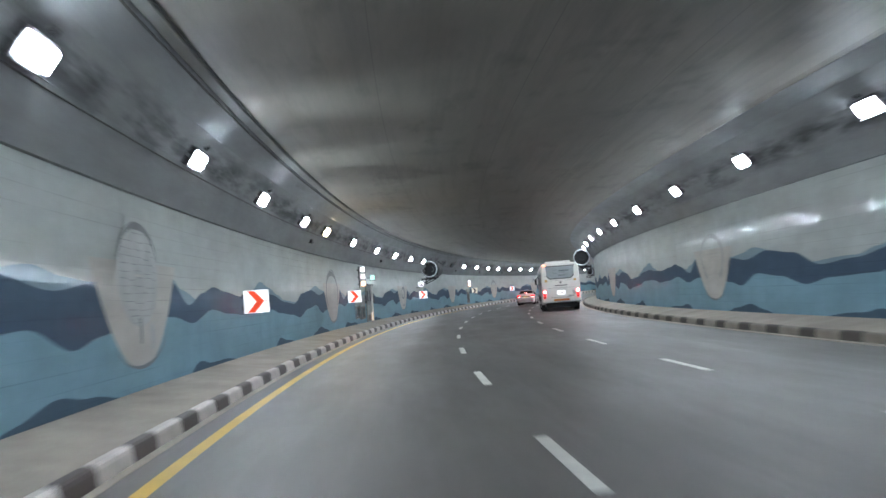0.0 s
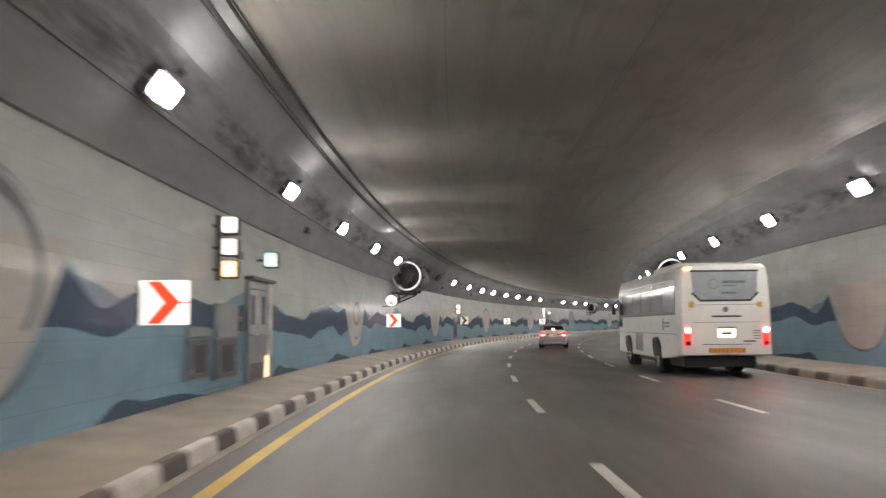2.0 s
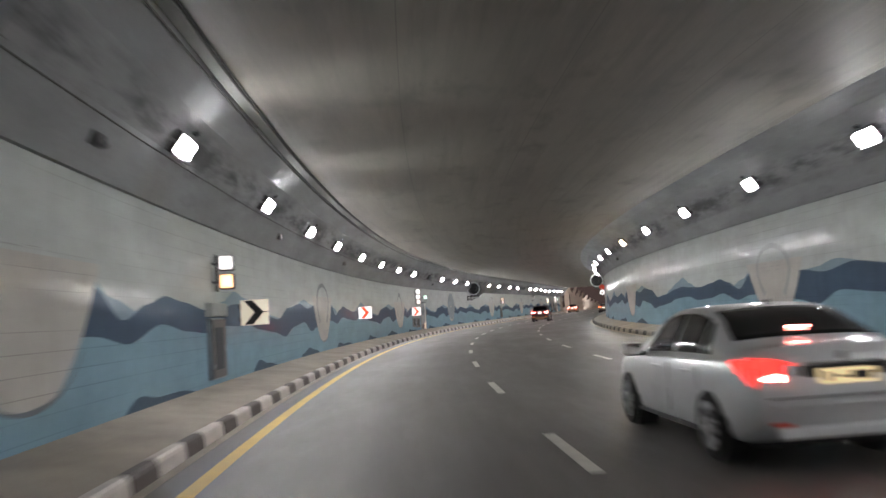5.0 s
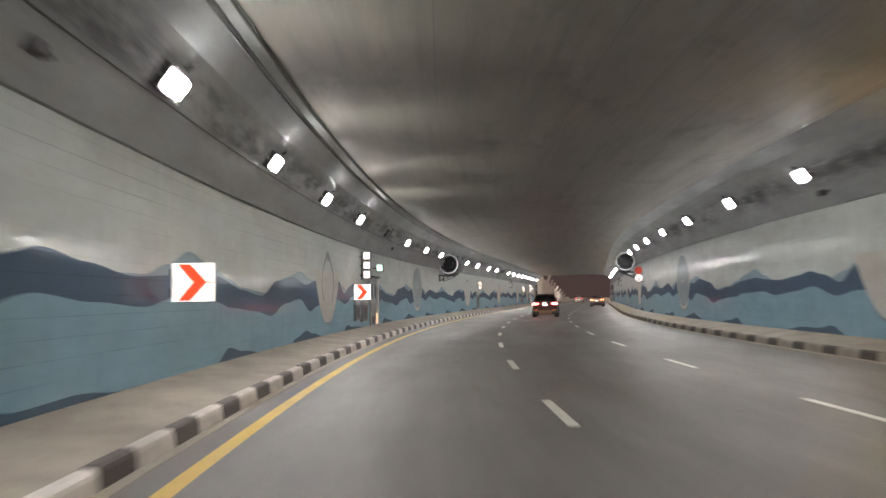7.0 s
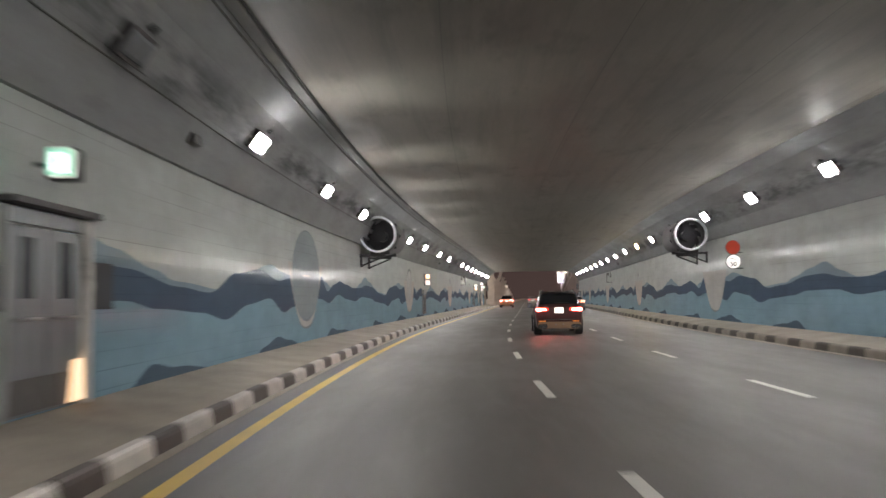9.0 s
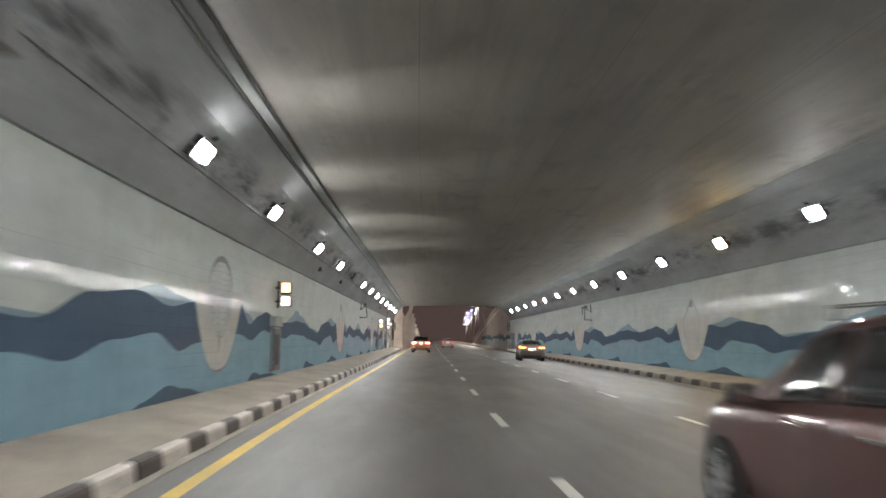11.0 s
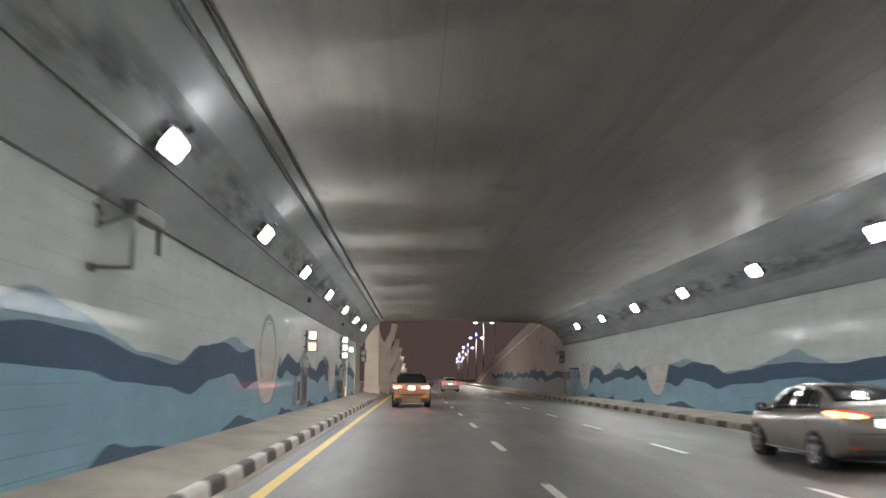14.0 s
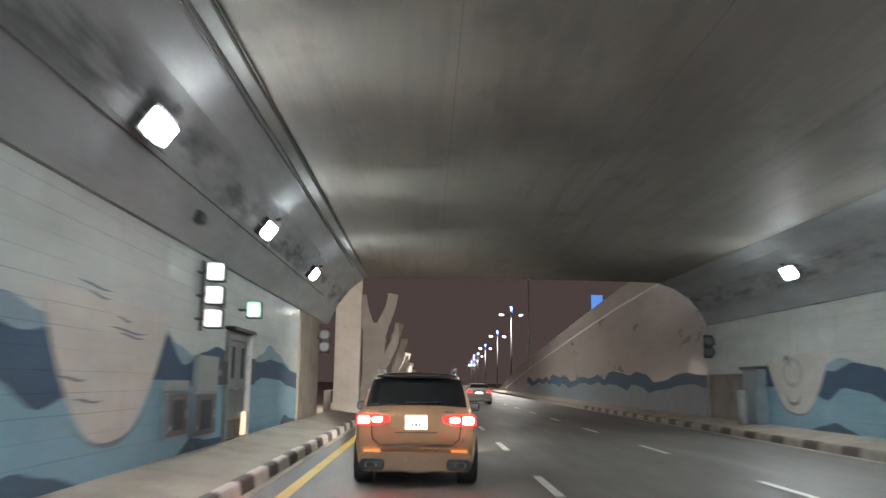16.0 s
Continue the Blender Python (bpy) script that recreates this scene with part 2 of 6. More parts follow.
M_LAMP = glow("lamp_cool_white", (0.95, 0.98, 1.0), 170.0)
M_LAMP_WARM = glow("lamp_warm_white", (1.0, 0.74, 0.38), 115.0)
M_LAMP_OFF = mottled("lamp_dead_glass", (0.22, 0.24, 0.26), 0.2, 5.0, 0.2, 60.0, 0.02)

# ---------------------------------------------------------------- mesh helpers


def mesh_object(name, bm, material, parent=None, smooth=False):
    me = bpy.data.meshes.new(name)
    bm.to_mesh(me)
    bm.free()
    mats = material if isinstance(material, (list, tuple)) else [material]
    for m in mats:
        me.materials.append(m)
    if smooth:
        for p in me.polygons:
            p.use_smooth = True
    ob = new(name, me)
    if parent:
        ob.parent = parent
    return ob


def part(name, bm, material, parent, label="", smooth=False):
    ob = mesh_object(name, bm, material, parent, smooth)
    if label:
        ob["label"] = label
    return ob


def thing(name, label, category, group="", m=None, kind=""):
    ob = new(name)
    ob.empty_display_size = 0.1
    if m is not None:
        ob.matrix_basis = m
    return tagged(ob, label, category, group, kind)


def box(bm, size, where=(0, 0, 0), m=None, bevel=0.0, mat=0):
    """A box of full size, its middle at where."""
    t = (m or Matrix.Identity(4)) @ Matrix.Translation(where) @ Matrix.Diagonal((*size, 1))
    r = bmesh.ops.create_cube(bm, size=1, matrix=t)
    faces = {f for v in r["verts"] for f in v.link_faces}
    for f in faces:
        f.material_index = mat
    if bevel:
        edges = list({e for v in r["verts"] for e in v.link_edges})
        bmesh.ops.bevel(bm, geom=edges, offset=bevel, segments=2, affect="EDGES", profile=0.5)
    return bm


def tube(bm, a, b, radius, sides=12, radius2=None, caps=True):
    a, b = Vector(a), Vector(b)
    turn = (b - a).to_track_quat("Z", "Y").to_matrix().to_4x4()
    bmesh.ops.create_cone(bm, cap_ends=caps, segments=sides, radius1=radius, radius2=radius if radius2 is None else radius2,
                          depth=(b - a).length, matrix=Matrix.Translation((a + b) / 2) @ turn)
    return bm


def boxed(size, where=(0, 0, 0), bevel=0.0, m=None):
    return box(bmesh.new(), size, where, m, bevel)


def sheet(points_rows, uvs=None, closed=False):
    """A bmesh from rows of points, one quad between neighbours; uvs the same shape."""
    bm = bmesh.new()
    uv = bm.loops.layers.uv.new("uv")
    rows = [[bm.verts.new(p) for p in row] for row in points_rows]
    for i in range(len(rows) - 1):
        n = len(rows[i])
        for j in range(n if closed else n - 1):
            k = (j + 1) % n
            f = bm.faces.new((rows[i][j], rows[i][k], rows[i + 1][k], rows[i + 1][j]))
            if uvs is not None:
                for loop, (a, b) in zip(f.loops, ((i, j), (i, j + 1), (i + 1, j + 1), (i + 1, j))):
                    loop[uv].uv = uvs[a][b]
    return bm


def sweep(profile, s0, s1, step=2.0, closed=True):
    """The profile, points of (d, z), carried along the road."""
    n = max(1, round((s1 - s0) / step))
    ss = [s0 + (s1 - s0) * i / n for i in range(n + 1)]
    run = [0.0]
    loop = profile + profile[:1] if closed else profile
    for (a, b), (c, e) in zip(loop, loop[1:]):
        run.append(run[-1] + math.hypot(c - a, e - b))
    rows = [[at(s, d, z) for d, z in profile] for s in ss]
    uvs = [[(s, r) for r in run] for s in ss]
    bm = sheet(rows, uvs, closed)
    if closed:
        bm.verts.ensure_lookup_table()
        k = len(profile)
        bm.faces.new(bm.verts[:k][::-1])
        bm.faces.new(bm.verts[-k:])
    bmesh.ops.recalc_face_normals(bm, faces=bm.faces)
    return bm


def setting(name, bm, material, label, category, smooth=False):
    return tagged(mesh_object(name, bm, material, None, smooth), label, category, "", "structure")


def curve_through(keys, x):
    """Smooth curve through (x, y) keys."""
    for (a, p), (b, q) in zip(keys, keys[1:]):
        if a <= x <= b:
            t = (x - a) / (b - a)
            return p + (q - p) * t * t * (3 - 2 * t)
    return keys[0][1] if x < keys[0][0] else keys[-1][1]
# ---------------------------------------------------------------- the tunnel
LEFT, RIGHT = -4.6, 10.14          # faces of the two walls
START, PORTAL = -60.0, 258.0       # where the built tunnel begins, and its mouth
MOUTH_L = 255.6                    # end of the left wall
KERB_L, KERB_R = -3.16, 8.9         # kerb faces

road = setting("road", sweep([(KERB_L - 0.1, 0), (KERB_R + 0.1, 0), (KERB_R + 0.1, -0.3), (KERB_L - 0.1, -0.3)], START, 700, 2.0), M_ASPHALT,
               "dark worn asphalt road with polished wheel tracks", "road")
setting("pavement_1", sweep([(LEFT - 0.02, 0.36), (KERB_L - 0.14, 0.198), (KERB_L - 0.14, -0.3), (LEFT - 0.02, -0.3)], START, 700, 2.0), M_PAVE,
        "dusty brown concrete walkway along the painted wall", "walkway")
setting("pavement_2", sweep([(KERB_R + 0.14, 0.198), (RIGHT + 0.02, 0.36), (RIGHT + 0.02, -0.3), (KERB_R + 0.14, -0.3)], START, 700, 2.0), M_PAVE,
        "dusty concrete walkway behind the far kerb", "walkway")
for name, a, b in (("gutter_left", KERB_L - 0.02, KERB_L + 0.13), ("gutter_right", KERB_R - 0.22, KERB_R + 0.02)):
    setting(name, sweep([(a, 0.012), (b, 0.008), (b, -0.05), (a, -0.05)], START, 700, 2.0), M_PAVE, "dusty concrete gutter strip at the foot of the kerb", "gutter")
wall_l = setting("wall_left", sweep([(LEFT, -0.25), (LEFT, 3.63), (LEFT - 0.4, 3.63), (LEFT - 0.4, -0.25)], START, MOUTH_L, 2.0), M_WALL,
                 "tunnel wall of painted block courses with a blue wave mural", "wall")
wall_r = setting("wall_right", sweep([(RIGHT, 3.83), (RIGHT, -0.25), (RIGHT + 0.4, -0.25), (RIGHT + 0.4, 3.83)], START, PORTAL, 2.0), M_WALL,
                 "glossy tunnel wall with a blue wave mural", "wall")
setting("wall_back", sweep([(LEFT - 1, -0.3), (RIGHT + 1, -0.3), (RIGHT + 1, 6.3), (LEFT - 1, 6.3)], START - 0.5, START, 1.0), M_HAUNCH,
        "plain concrete wall closing the bend behind", "wall")

CEIL = 5.45
vault_l = [(LEFT + 0.06, 3.64), (LEFT + 0.12, 3.78), (-4.18, 4.42), (-3.72, 5.02), (-3.30, 5.36)]
vault_r = [(8.30, 5.42), (8.85, 5.22), (9.42, 4.86), (9.86, 4.34), (RIGHT - 0.12, 3.96), (RIGHT - 0.06, 3.84)]
flat = [(-3.22, CEIL), (-1.5, CEIL + 0.03), (0.6, CEIL + 0.05), (2.6, CEIL + 0.06), (4.8, CEIL + 0.05), (6.8, CEIL + 0.03), (8.10, CEIL), (8.28, CEIL - 0.02)]
setting("ceiling", sweep(flat + [(8.28, 6.2), (-3.22, 6.2)], START, PORTAL, 2.0), M_CEIL, "stained grey concrete tunnel ceiling", "ceiling")
setting("ceiling_haunch_left", sweep(vault_l + [(-3.225, 5.44), (-3.225, 6.2), (LEFT - 0.4, 6.2), (LEFT - 0.4, 3.64)], START, PORTAL, 2.0), M_HAUNCH,
        "dark mottled concrete haunch above the mural wall", "ceiling")
setting("ceiling_haunch_right", sweep([(8.285, 5.426)] + vault_r + [(RIGHT + 0.4, 3.84), (RIGHT + 0.4, 6.2), (8.285, 6.2)], START, PORTAL, 2.0), M_HAUNCH_R,
        "dark mottled concrete haunch above the far wall", "ceiling")
setting("ceiling_strip", sweep([(-3.23, 5.41), (-3.20, 5.395), (-3.03, 5.405), (-3.01, 5.425), (-3.01, 5.47), (-3.23, 5.47)], START, PORTAL - 1.0, 2.0), M_STRIP,
        "pale concrete strip along the edge of the ceiling", "ceiling")

setting("pilaster_left", sweep([(LEFT + 0.05, 0.2), (LEFT + 0.05, 3.62), (LEFT - 0.1, 3.62), (LEFT - 0.1, 0.2)], MOUTH_L - 4.2, MOUTH_L + 0.05, 1.0), M_MOUTH,
        "dull brown-grey unpainted concrete end of the wall", "wall")

setting("dado_right", sweep([(RIGHT - 0.03, 0.25), (RIGHT - 0.03, 1.95), (RIGHT + 0.1, 1.95), (RIGHT + 0.1, 0.25)], PORTAL - 4.0, PORTAL, 1.0), M_MOUTH,
        "dull unpainted concrete dado at the tunnel mouth", "wall")

# painted waves on the walls, between the cream lobes
TOP = [(0, 2.3), (1.9, 2.2), (3.0, 1.74), (4.1, 2.0), (5.0, 2.13), (6.1, 2.02), (7.6, 1.9), (9.0, 1.93), (10.2, 2.02), (11.6, 1.97), (13.6, 1.75),
       (15.2, 1.65), (16.8, 2.03), (18.6, 2.17), (20.2, 1.98), (21.6, 2.1), (23.5, 2.2)]
LOW = [(0, 1.5), (1.9, 1.52), (3.2, 1.38), (4.8, 1.64), (6.3, 1.5), (8.0, 1.43), (9.3, 1.57), (11.5, 1.52), (12.7, 1.38), (14.7, 1.29), (16.1, 1.15),
       (17.7, 1.42), (19.4, 1.53), (20.8, 1.18), (21.8, 1.32), (23.5, 1.5)]
BACK = [(0, 2.2), (1.6, 2.42), (2.6, 2.05), (4.0, 1.8), (8.0, 1.9), (9.0, 2.1), (10.1, 2.37), (11.2, 2.2), (12.6, 1.96), (13.4, 1.8), (16.0, 1.7), (17.6, 2.1),
        (19.6, 2.32), (20.6, 2.18), (21.5, 2.12), (23.5, 2.2)]
BASE = [(0, 0.30), (2.6, 0.30), (3.6, 0.57), (4.6, 0.46), (5.6, 0.45), (7.4, 0.32), (11.6, 0.32), (12.5, 0.60), (13.5, 0.47), (15.6, 0.31), (18.2, 0.31),
        (18.9, 0.45), (20.2, 0.62), (21.2, 0.50), (22.8, 0.31), (23.5, 0.30)]
LOBES_L = [-38.5, -14.9, 8.7, 32.0, 55.6, 79.0, 102.2, 125.7, 149.0, 172.7, 196.4, 220.2, 236.8, 260.3]
LOBES_R = [-47.5, -24.0, -0.4, 23.2, 46.8, 70.4, 94.1, 117.7, 140.4, 163.0, 187.0, 210.9, 234.9, 250.6, 274.0]


def level(keys, lobes, s):
    for a, b in zip(lobes, lobes[1:]):
        if a <= s <= b:
            u = (s - a) if b - a > 20 else (s - a) * 23.5 / (b - a)
            w = noise.noise(Vector((s * 0.35, lobes[0], len(keys) * 3.1))) * 0.05
            return curve_through(keys, min(u * 23.5 / max(b - a, 23.5), 23.5)) + w
    return keys[0][1]


def band(face, side, lobes, low, high, s0, s1, lift):
    n = round((s1 - s0) / 0.25)
    ss = [s0 + (s1 - s0) * i / n for i in range(n + 1)]
    d = face + side * lift
    rows, uvs = [], []
    for s in ss:
        a = low if isinstance(low, float) else level(low, lobes, s)
        b = max(a + 0.004, level(high, lobes, s))
        rows.append([at(s, d, a + (b - a) * k / 2) for k in range(3)])
        uvs.append([(s, a + (b - a) * k / 2) for k in range(3)])
    bm = sheet(rows, uvs)
    return bm


def lobe(face, side, lift):
    """The cream tongue that hangs through the waves, and the drawn oval on it."""
    bm = bmesh.new()
    uv = bm.loops.layers.uv.new("uv")
    n = 16
    rows = []
    for i in range(n + 1):
        z = 0.70 + 1.78 * i / n
        w = 1.98 * max(0.0, (z - 0.70) / 1.55) ** 0.46
        w = min(w, 2.02) + (0.10 * (z - 2.2) / 0.28 if z > 2.2 else 0)
        rows.append((z, w))
    return rows


def lobe_mesh(s0, face, side, lift):
    rows = [r for r in lobe(face, side, lift)]
    d = face + side * lift
    pts = [[at(s0 + w * k / 4, d, z) for k in range(-4, 5)] for z, w in rows]
    uvs = [[(s0 + w * k / 4, z) for k in range(-4, 5)] for z, w in rows]
    bm = sheet(pts, uvs)
    bmesh.ops.remove_doubles(bm, verts=bm.verts, dist=0.001)
    return bm


def arc_mesh(s0, face, side, lift, hw, hz, zc, a0, a1, thick0, thick1, n=28):
    d = face + side * lift
    pts, uvs = [], []
    for i in range(n + 1):
        t = i / n
        a = math.radians(a0 + (a1 - a0) * t)
        th = thick0 + (thick1 - thick0) * abs(2 * t - 1)
        row = [(s0 + (hw - k) * math.cos(a), zc + (hz - k) * math.sin(a)) for k in (0, th)]
        pts.append([at(s, d, z) for s, z in row])
        uvs.append(row)
    return sheet(pts, uvs)


def stroke(c, face, side, lift, points, widths):
    """A painted line on the wall through (s, z) points about c, as wide as the widths say."""
    d = face + side * lift
    n = len(points)
    line, half = [], []
    for i in range(n - 1):
        p0, p1, p2, p3 = (Vector(points[max(0, min(n - 1, k))]) for k in (i - 1, i, i + 1, i + 2))
        for k in range(5 + (i == n - 2)):
            u = k / 5
            line.append(0.5 * (2 * p1 + (p2 - p0) * u + (2 * p0 - 5 * p1 + 4 * p2 - p3) * u * u + (3 * p1 - p0 - 3 * p2 + p3) * u ** 3))
            half.append((widths[i] + (widths[i + 1] - widths[i]) * u) / 2)
    pts, uvs = [], []
    for i, (p, w) in enumerate(zip(line, half)):
        t = (line[min(i + 1, len(line) - 1)] - line[max(i - 1, 0)]).normalized()
        row = [p + Vector((t.y, -t.x)) * w, p - Vector((t.y, -t.x)) * w]
        pts.append([at(c + q.x, d, q.y) for q in row])
        uvs.append([(c + q.x, q.y) for q in row])
    return sheet(pts, uvs)


ARCH = [(-0.72, 1.48), (-1.05, 1.85), (-1.22, 2.3), (-0.85, 2.75), (0, 2.94), (0.85, 2.75), (1.22, 2.3), (1.05, 1.85), (0.72, 1.48)]
OGIVE = [(-0.65, 1.48), (-0.95, 1.9), (-0.92, 2.3), (-0.62, 2.65), (-0.04, 3.08)]
SMILE = [(-0.5, 1.31), (-0.3, 1.10), (0, 1.03), (0.3, 1.10), (0.5, 1.31)]

# which drawing each cream tongue carries, in order along the wall
DRAWN = [5, 0, 2, 9, 3, 5, 0, 7, 6, 2, 7, 10, 11]
DRAWN_R = [5, 5, 5, 4, 5, 5, 4, 5, 6, 5, 7, 5, 5, 3]

for wall, face, side, lobes, tag in ((wall_l, LEFT, 1, LOBES_L, 0), (wall_r, RIGHT, -1, LOBES_R, 1)):
    s0, s1 = lobes[0] + 0.1, (PORTAL - 4.2 if tag else MOUTH_L - 4.4)
    part("pale_wave", band(face, side, lobes, LOW, BACK, s0, s1, 0.004), M_PALE, wall, "pale blue painted hills")
    part("dark_wave", band(face, side, lobes, LOW, TOP, s0, s1, 0.008), M_DARKBLUE, wall, "dark blue painted wave")
    part("blue_wave", band(face, side, lobes, 0.30, LOW, s0, s1, 0.012), M_BLUE, wall, "light blue painted water")
    part("shore_wave", band(face, side, lobes, 0.29, BASE, s0, s1, 0.016), M_SLATE, wall, "slate blue painted rocks at the foot")
    for i, c in enumerate(lobes[:-1]):
        if c < -30:
            continue
        one = part("painted_lobe", lobe_mesh(c, face, side, 0.020), M_SAND, wall, "cream painted tongue with a rounded tip")
        rim = arc_mesh(c, face, side, 0.024, 1.64 if tag else 1.72, 1.27, 1.97, 225, 330, 0.07, 0.015)
        part("tip_line", rim, M_INK2, one)
        ink, ink2 = (M_INK_PALE, M_INK) if tag else (M_INK, M_INK2)
        kind = DRAWN[i % len(DRAWN)] if not tag else DRAWN_R[i % len(DRAWN_R)]
        if kind in (0, 4):
            part("arch_line", stroke(c, face, side, 0.024, ARCH, [0.20, 0.14, 0.16, 0.17, 0.16, 0.13, 0.10, 0.12, 0.20]), ink, one)
        if kind == 2:
            part("oval_patch", arc_mesh(c, face, side, 0.024, 1.0, 0.86, 2.26, 0, 360, 0.84, 0.84, 48), M_SMUDGE, one, "faded grey painted oval")
            part("oval_line", arc_mesh(c, face, side, 0.028, 1.05, 0.85, 2.32, 15, 165, 0.14, 0.04), ink, one)
            part("side_smudge", stroke(c + 0.55, face, side, 0.028, [(0, 1.45), (0.05, 1.2), (0, 1.0)], [0.2, 0.26, 0.12]), M_SMUDGE, one)
            part("stem_line", stroke(c, face, side, 0.024, [(0, 1.55), (0.02, 1.3), (0, 1.12)], [0.14, 0.10, 0.06]), ink, one)
        if kind == 3:
            part("oval_line", arc_mesh(c + 0.2, face, side, 0.024, 0.66, 0.45, 1.96, 0, 360, 0.13, 0.13, 48), ink, one)
            part("hook_line", stroke(c, face, side, 0.028, [(0.35, 2.12), (0.42, 2.34), (0.62, 2.40), (0.80, 2.28)], [0.08, 0.12, 0.12, 0.04]), ink2, one)
            part("smile_line", stroke(c + 0.2, face, side, 0.024, SMILE, [0.03, 0.08, 0.12, 0.08, 0.03]), ink2, one)
        if kind == 6:
            part("oval_patch", arc_mesh(c, face, side, 0.024, 1.72, 1.25, 2.16, 0, 360, 1.22, 1.22, 48), M_FADED, one, "faded blue painted oval")
            part("oval_line", arc_mesh(c, face, side, 0.028, 1.74, 1.27, 2.16, 20, 175, 0.035, 0.01, 36), ink2, one)
            part("smile_line", stroke(c, face, side, 0.032, [(-0.6, 1.14), (-0.3, 0.98), (0, 0.93), (0.3, 0.98), (0.6, 1.14)], [0.01, 0.04, 0.05, 0.04, 0.01]), ink2, one)
        if kind == 7:
            part("ogive_line", stroke(c, face, side, 0.024, OGIVE, [0.16, 0.08, 0.08, 0.09, 0.20]), ink, one)
            part("ogive_line", stroke(c, face, side, 0.028, [(-x, z) for x, z in OGIVE], [0.16, 0.08, 0.10, 0.13, 0.22]), ink, one)
            part("ogive_tip", stroke(c, face, side, 0.032, [(0.02, 2.82), (0.02, 3.0), (0.0, 3.14)], [0.30, 0.22, 0.04]), ink2, one)
        if kind == 9:
            part("ring_line", arc_mesh(c, face, side, 0.024, 1.52, 0.98, 2.06, -38, 218, 0.22, 0.10, 48), ink, one)
            part("outline", arc_mesh(c, face, side, 0.028, 1.78, 1.22, 1.90, 195, 345, 0.06, 0.03, 40), ink2, one)
            part("crown_line", arc_mesh(c, face, side, 0.032, 1.60, 1.05, 2.06, 40, 140, 0.05, 0.02, 30), ink2, one)
        if kind == 10:
            part("ring_line", arc_mesh(c, face, side, 0.024, 1.18, 0.98, 2.12, -50, 230, 0.17, 0.10, 48), ink, one)
            part("inner_line", arc_mesh(c, face, side, 0.028, 0.92, 0.76, 2.12, 30, 150, 0.04, 0.02, 30), ink2, one)
        if kind == 11:
            for x0, z0, w in ((-1.2, 2.62, 1.0), (-0.9, 2.52, 0.6), (-0.2, 2.16, 1.3), (0.1, 2.10, 0.9), (0.0, 2.30, 0.5), (-1.5, 1.55, 0.7), (-1.1, 1.30, 0.8)):
                part("scratch_line", stroke(c, face, side, 0.024, [(x0, z0), (x0 + w * 0.35, z0 - 0.02), (x0 + w * 0.7, z0 - 0.05), (x0 + w, z0 - 0.03)], [0.008, 0.035, 0.03, 0.006]), ink2, one)
        # rows of unreadable strokes
        rows_of = {2: 13, 7: 4, 4: 4, 5: 1, 0: 5, 9: 6, 10: 4}.get(kind, 0)
        for k in range(rows_of):
            zz = (2.95 - 0.125 * k) if kind == 2 else 2.55 - 0.12 * k
            w = (0.9 if kind == 2 else 0.62) * math.sqrt(max(0.15, 1 - ((zz - 2.35) / 0.9) ** 2))
            x = -w
            while x < w - 0.1:
                run = random.uniform(0.18, 0.5)
                a, b = c + x, c + min(x + run, w)
                zj = zz + random.uniform(-0.02, 0.02)
                lift, th = random.uniform(-0.02, 0.02), random.uniform(0.007, 0.015)
                bm = stroke(0, face, side, 0.032, [(a, zj), (a + 0.3 * (b - a), zj + lift), (a + 0.7 * (b - a), zj + lift), (b, zj)], [0.003, th, th, 0.003])
                part("drawn_bar", bm, M_INK if kind == 2 else M_INK_PALE, one)
                x += run + random.uniform(0.06, 0.16)

# road paint
yellow = sweep([(-2.70, 0.004), (-2.52, 0.004)], START, 700, 2.0, closed=False)
part("edge_line", yellow, M_LINE_Y, road, "worn yellow edge line")


def slab(length, width, height):
    bm = bmesh.new()
    box(bm, (width, length, height), (0, 0, height / 2))
    me = bpy.data.meshes.new("dash")
    bm.to_mesh(me)
    bm.free()
    return me


dash_near, dash_far = slab(2.45, 0.14, 0.006), slab(2.45, 0.13, 0.006)
dash_near.materials.append(M_LINE_W)
dash_far.materials.append(M_LINE_W)
for i in range(-7, 60):
    for me, d, s in ((dash_near, 1.16, 9.75 + i * 7.655), (dash_far, 4.79, 9.4 + i * 7.655)):
        ob = new("dash", me)
        ob.parent = road
        ob.matrix_basis = stand(s, d, 0.0005)
# ---------------------------------------------------------------- floodlights on the haunches
LAMPS_L = [-43.0, -36.3, -29.6, -22.9, -16.2, -9.6, -3.0, 3.75, 10.6, 16.9, 23.45, 28.1, 35.2, 43.0, 49.9, 56.55, 62.5, 70.0, 77.0, 83.3, 90.4, 97.0, 102.8, 109.6, 116.1,
           122.5, 128.8, 136.0, 141.9, 148.9, 155.3, 162.0, 168.6, 175.2, 183.3, 190.0, 196.8, 202.4, 208.9, 215.8, 222.3, 229.0, 236.0, 242.8, 249.6]
DEAD_L = {70.0, 77.0, 136.0, 196.8}
WARM_L = {28.1}
LAMPS_R = [-43.5, -36.8, -30.1, -23.4, -16.6, -9.8, -3.0, 3.9, 10.65, 17.45, 24.3, 31.2, 38.0, 44.8, 51.3, 58.2, 65.2, 72.3, 79.45, 86.7, 93.3, 100.2, 107.1, 114.1,
           121.1, 127.9, 134.9, 141.5, 148.1, 154.6, 161.1, 168.0, 175.0, 181.6, 188.4, 195.3, 202.2, 208.9, 215.4, 222.0, 228.6, 235.4, 242.2, 249.0]
WARM_R = {114.1, 181.6}


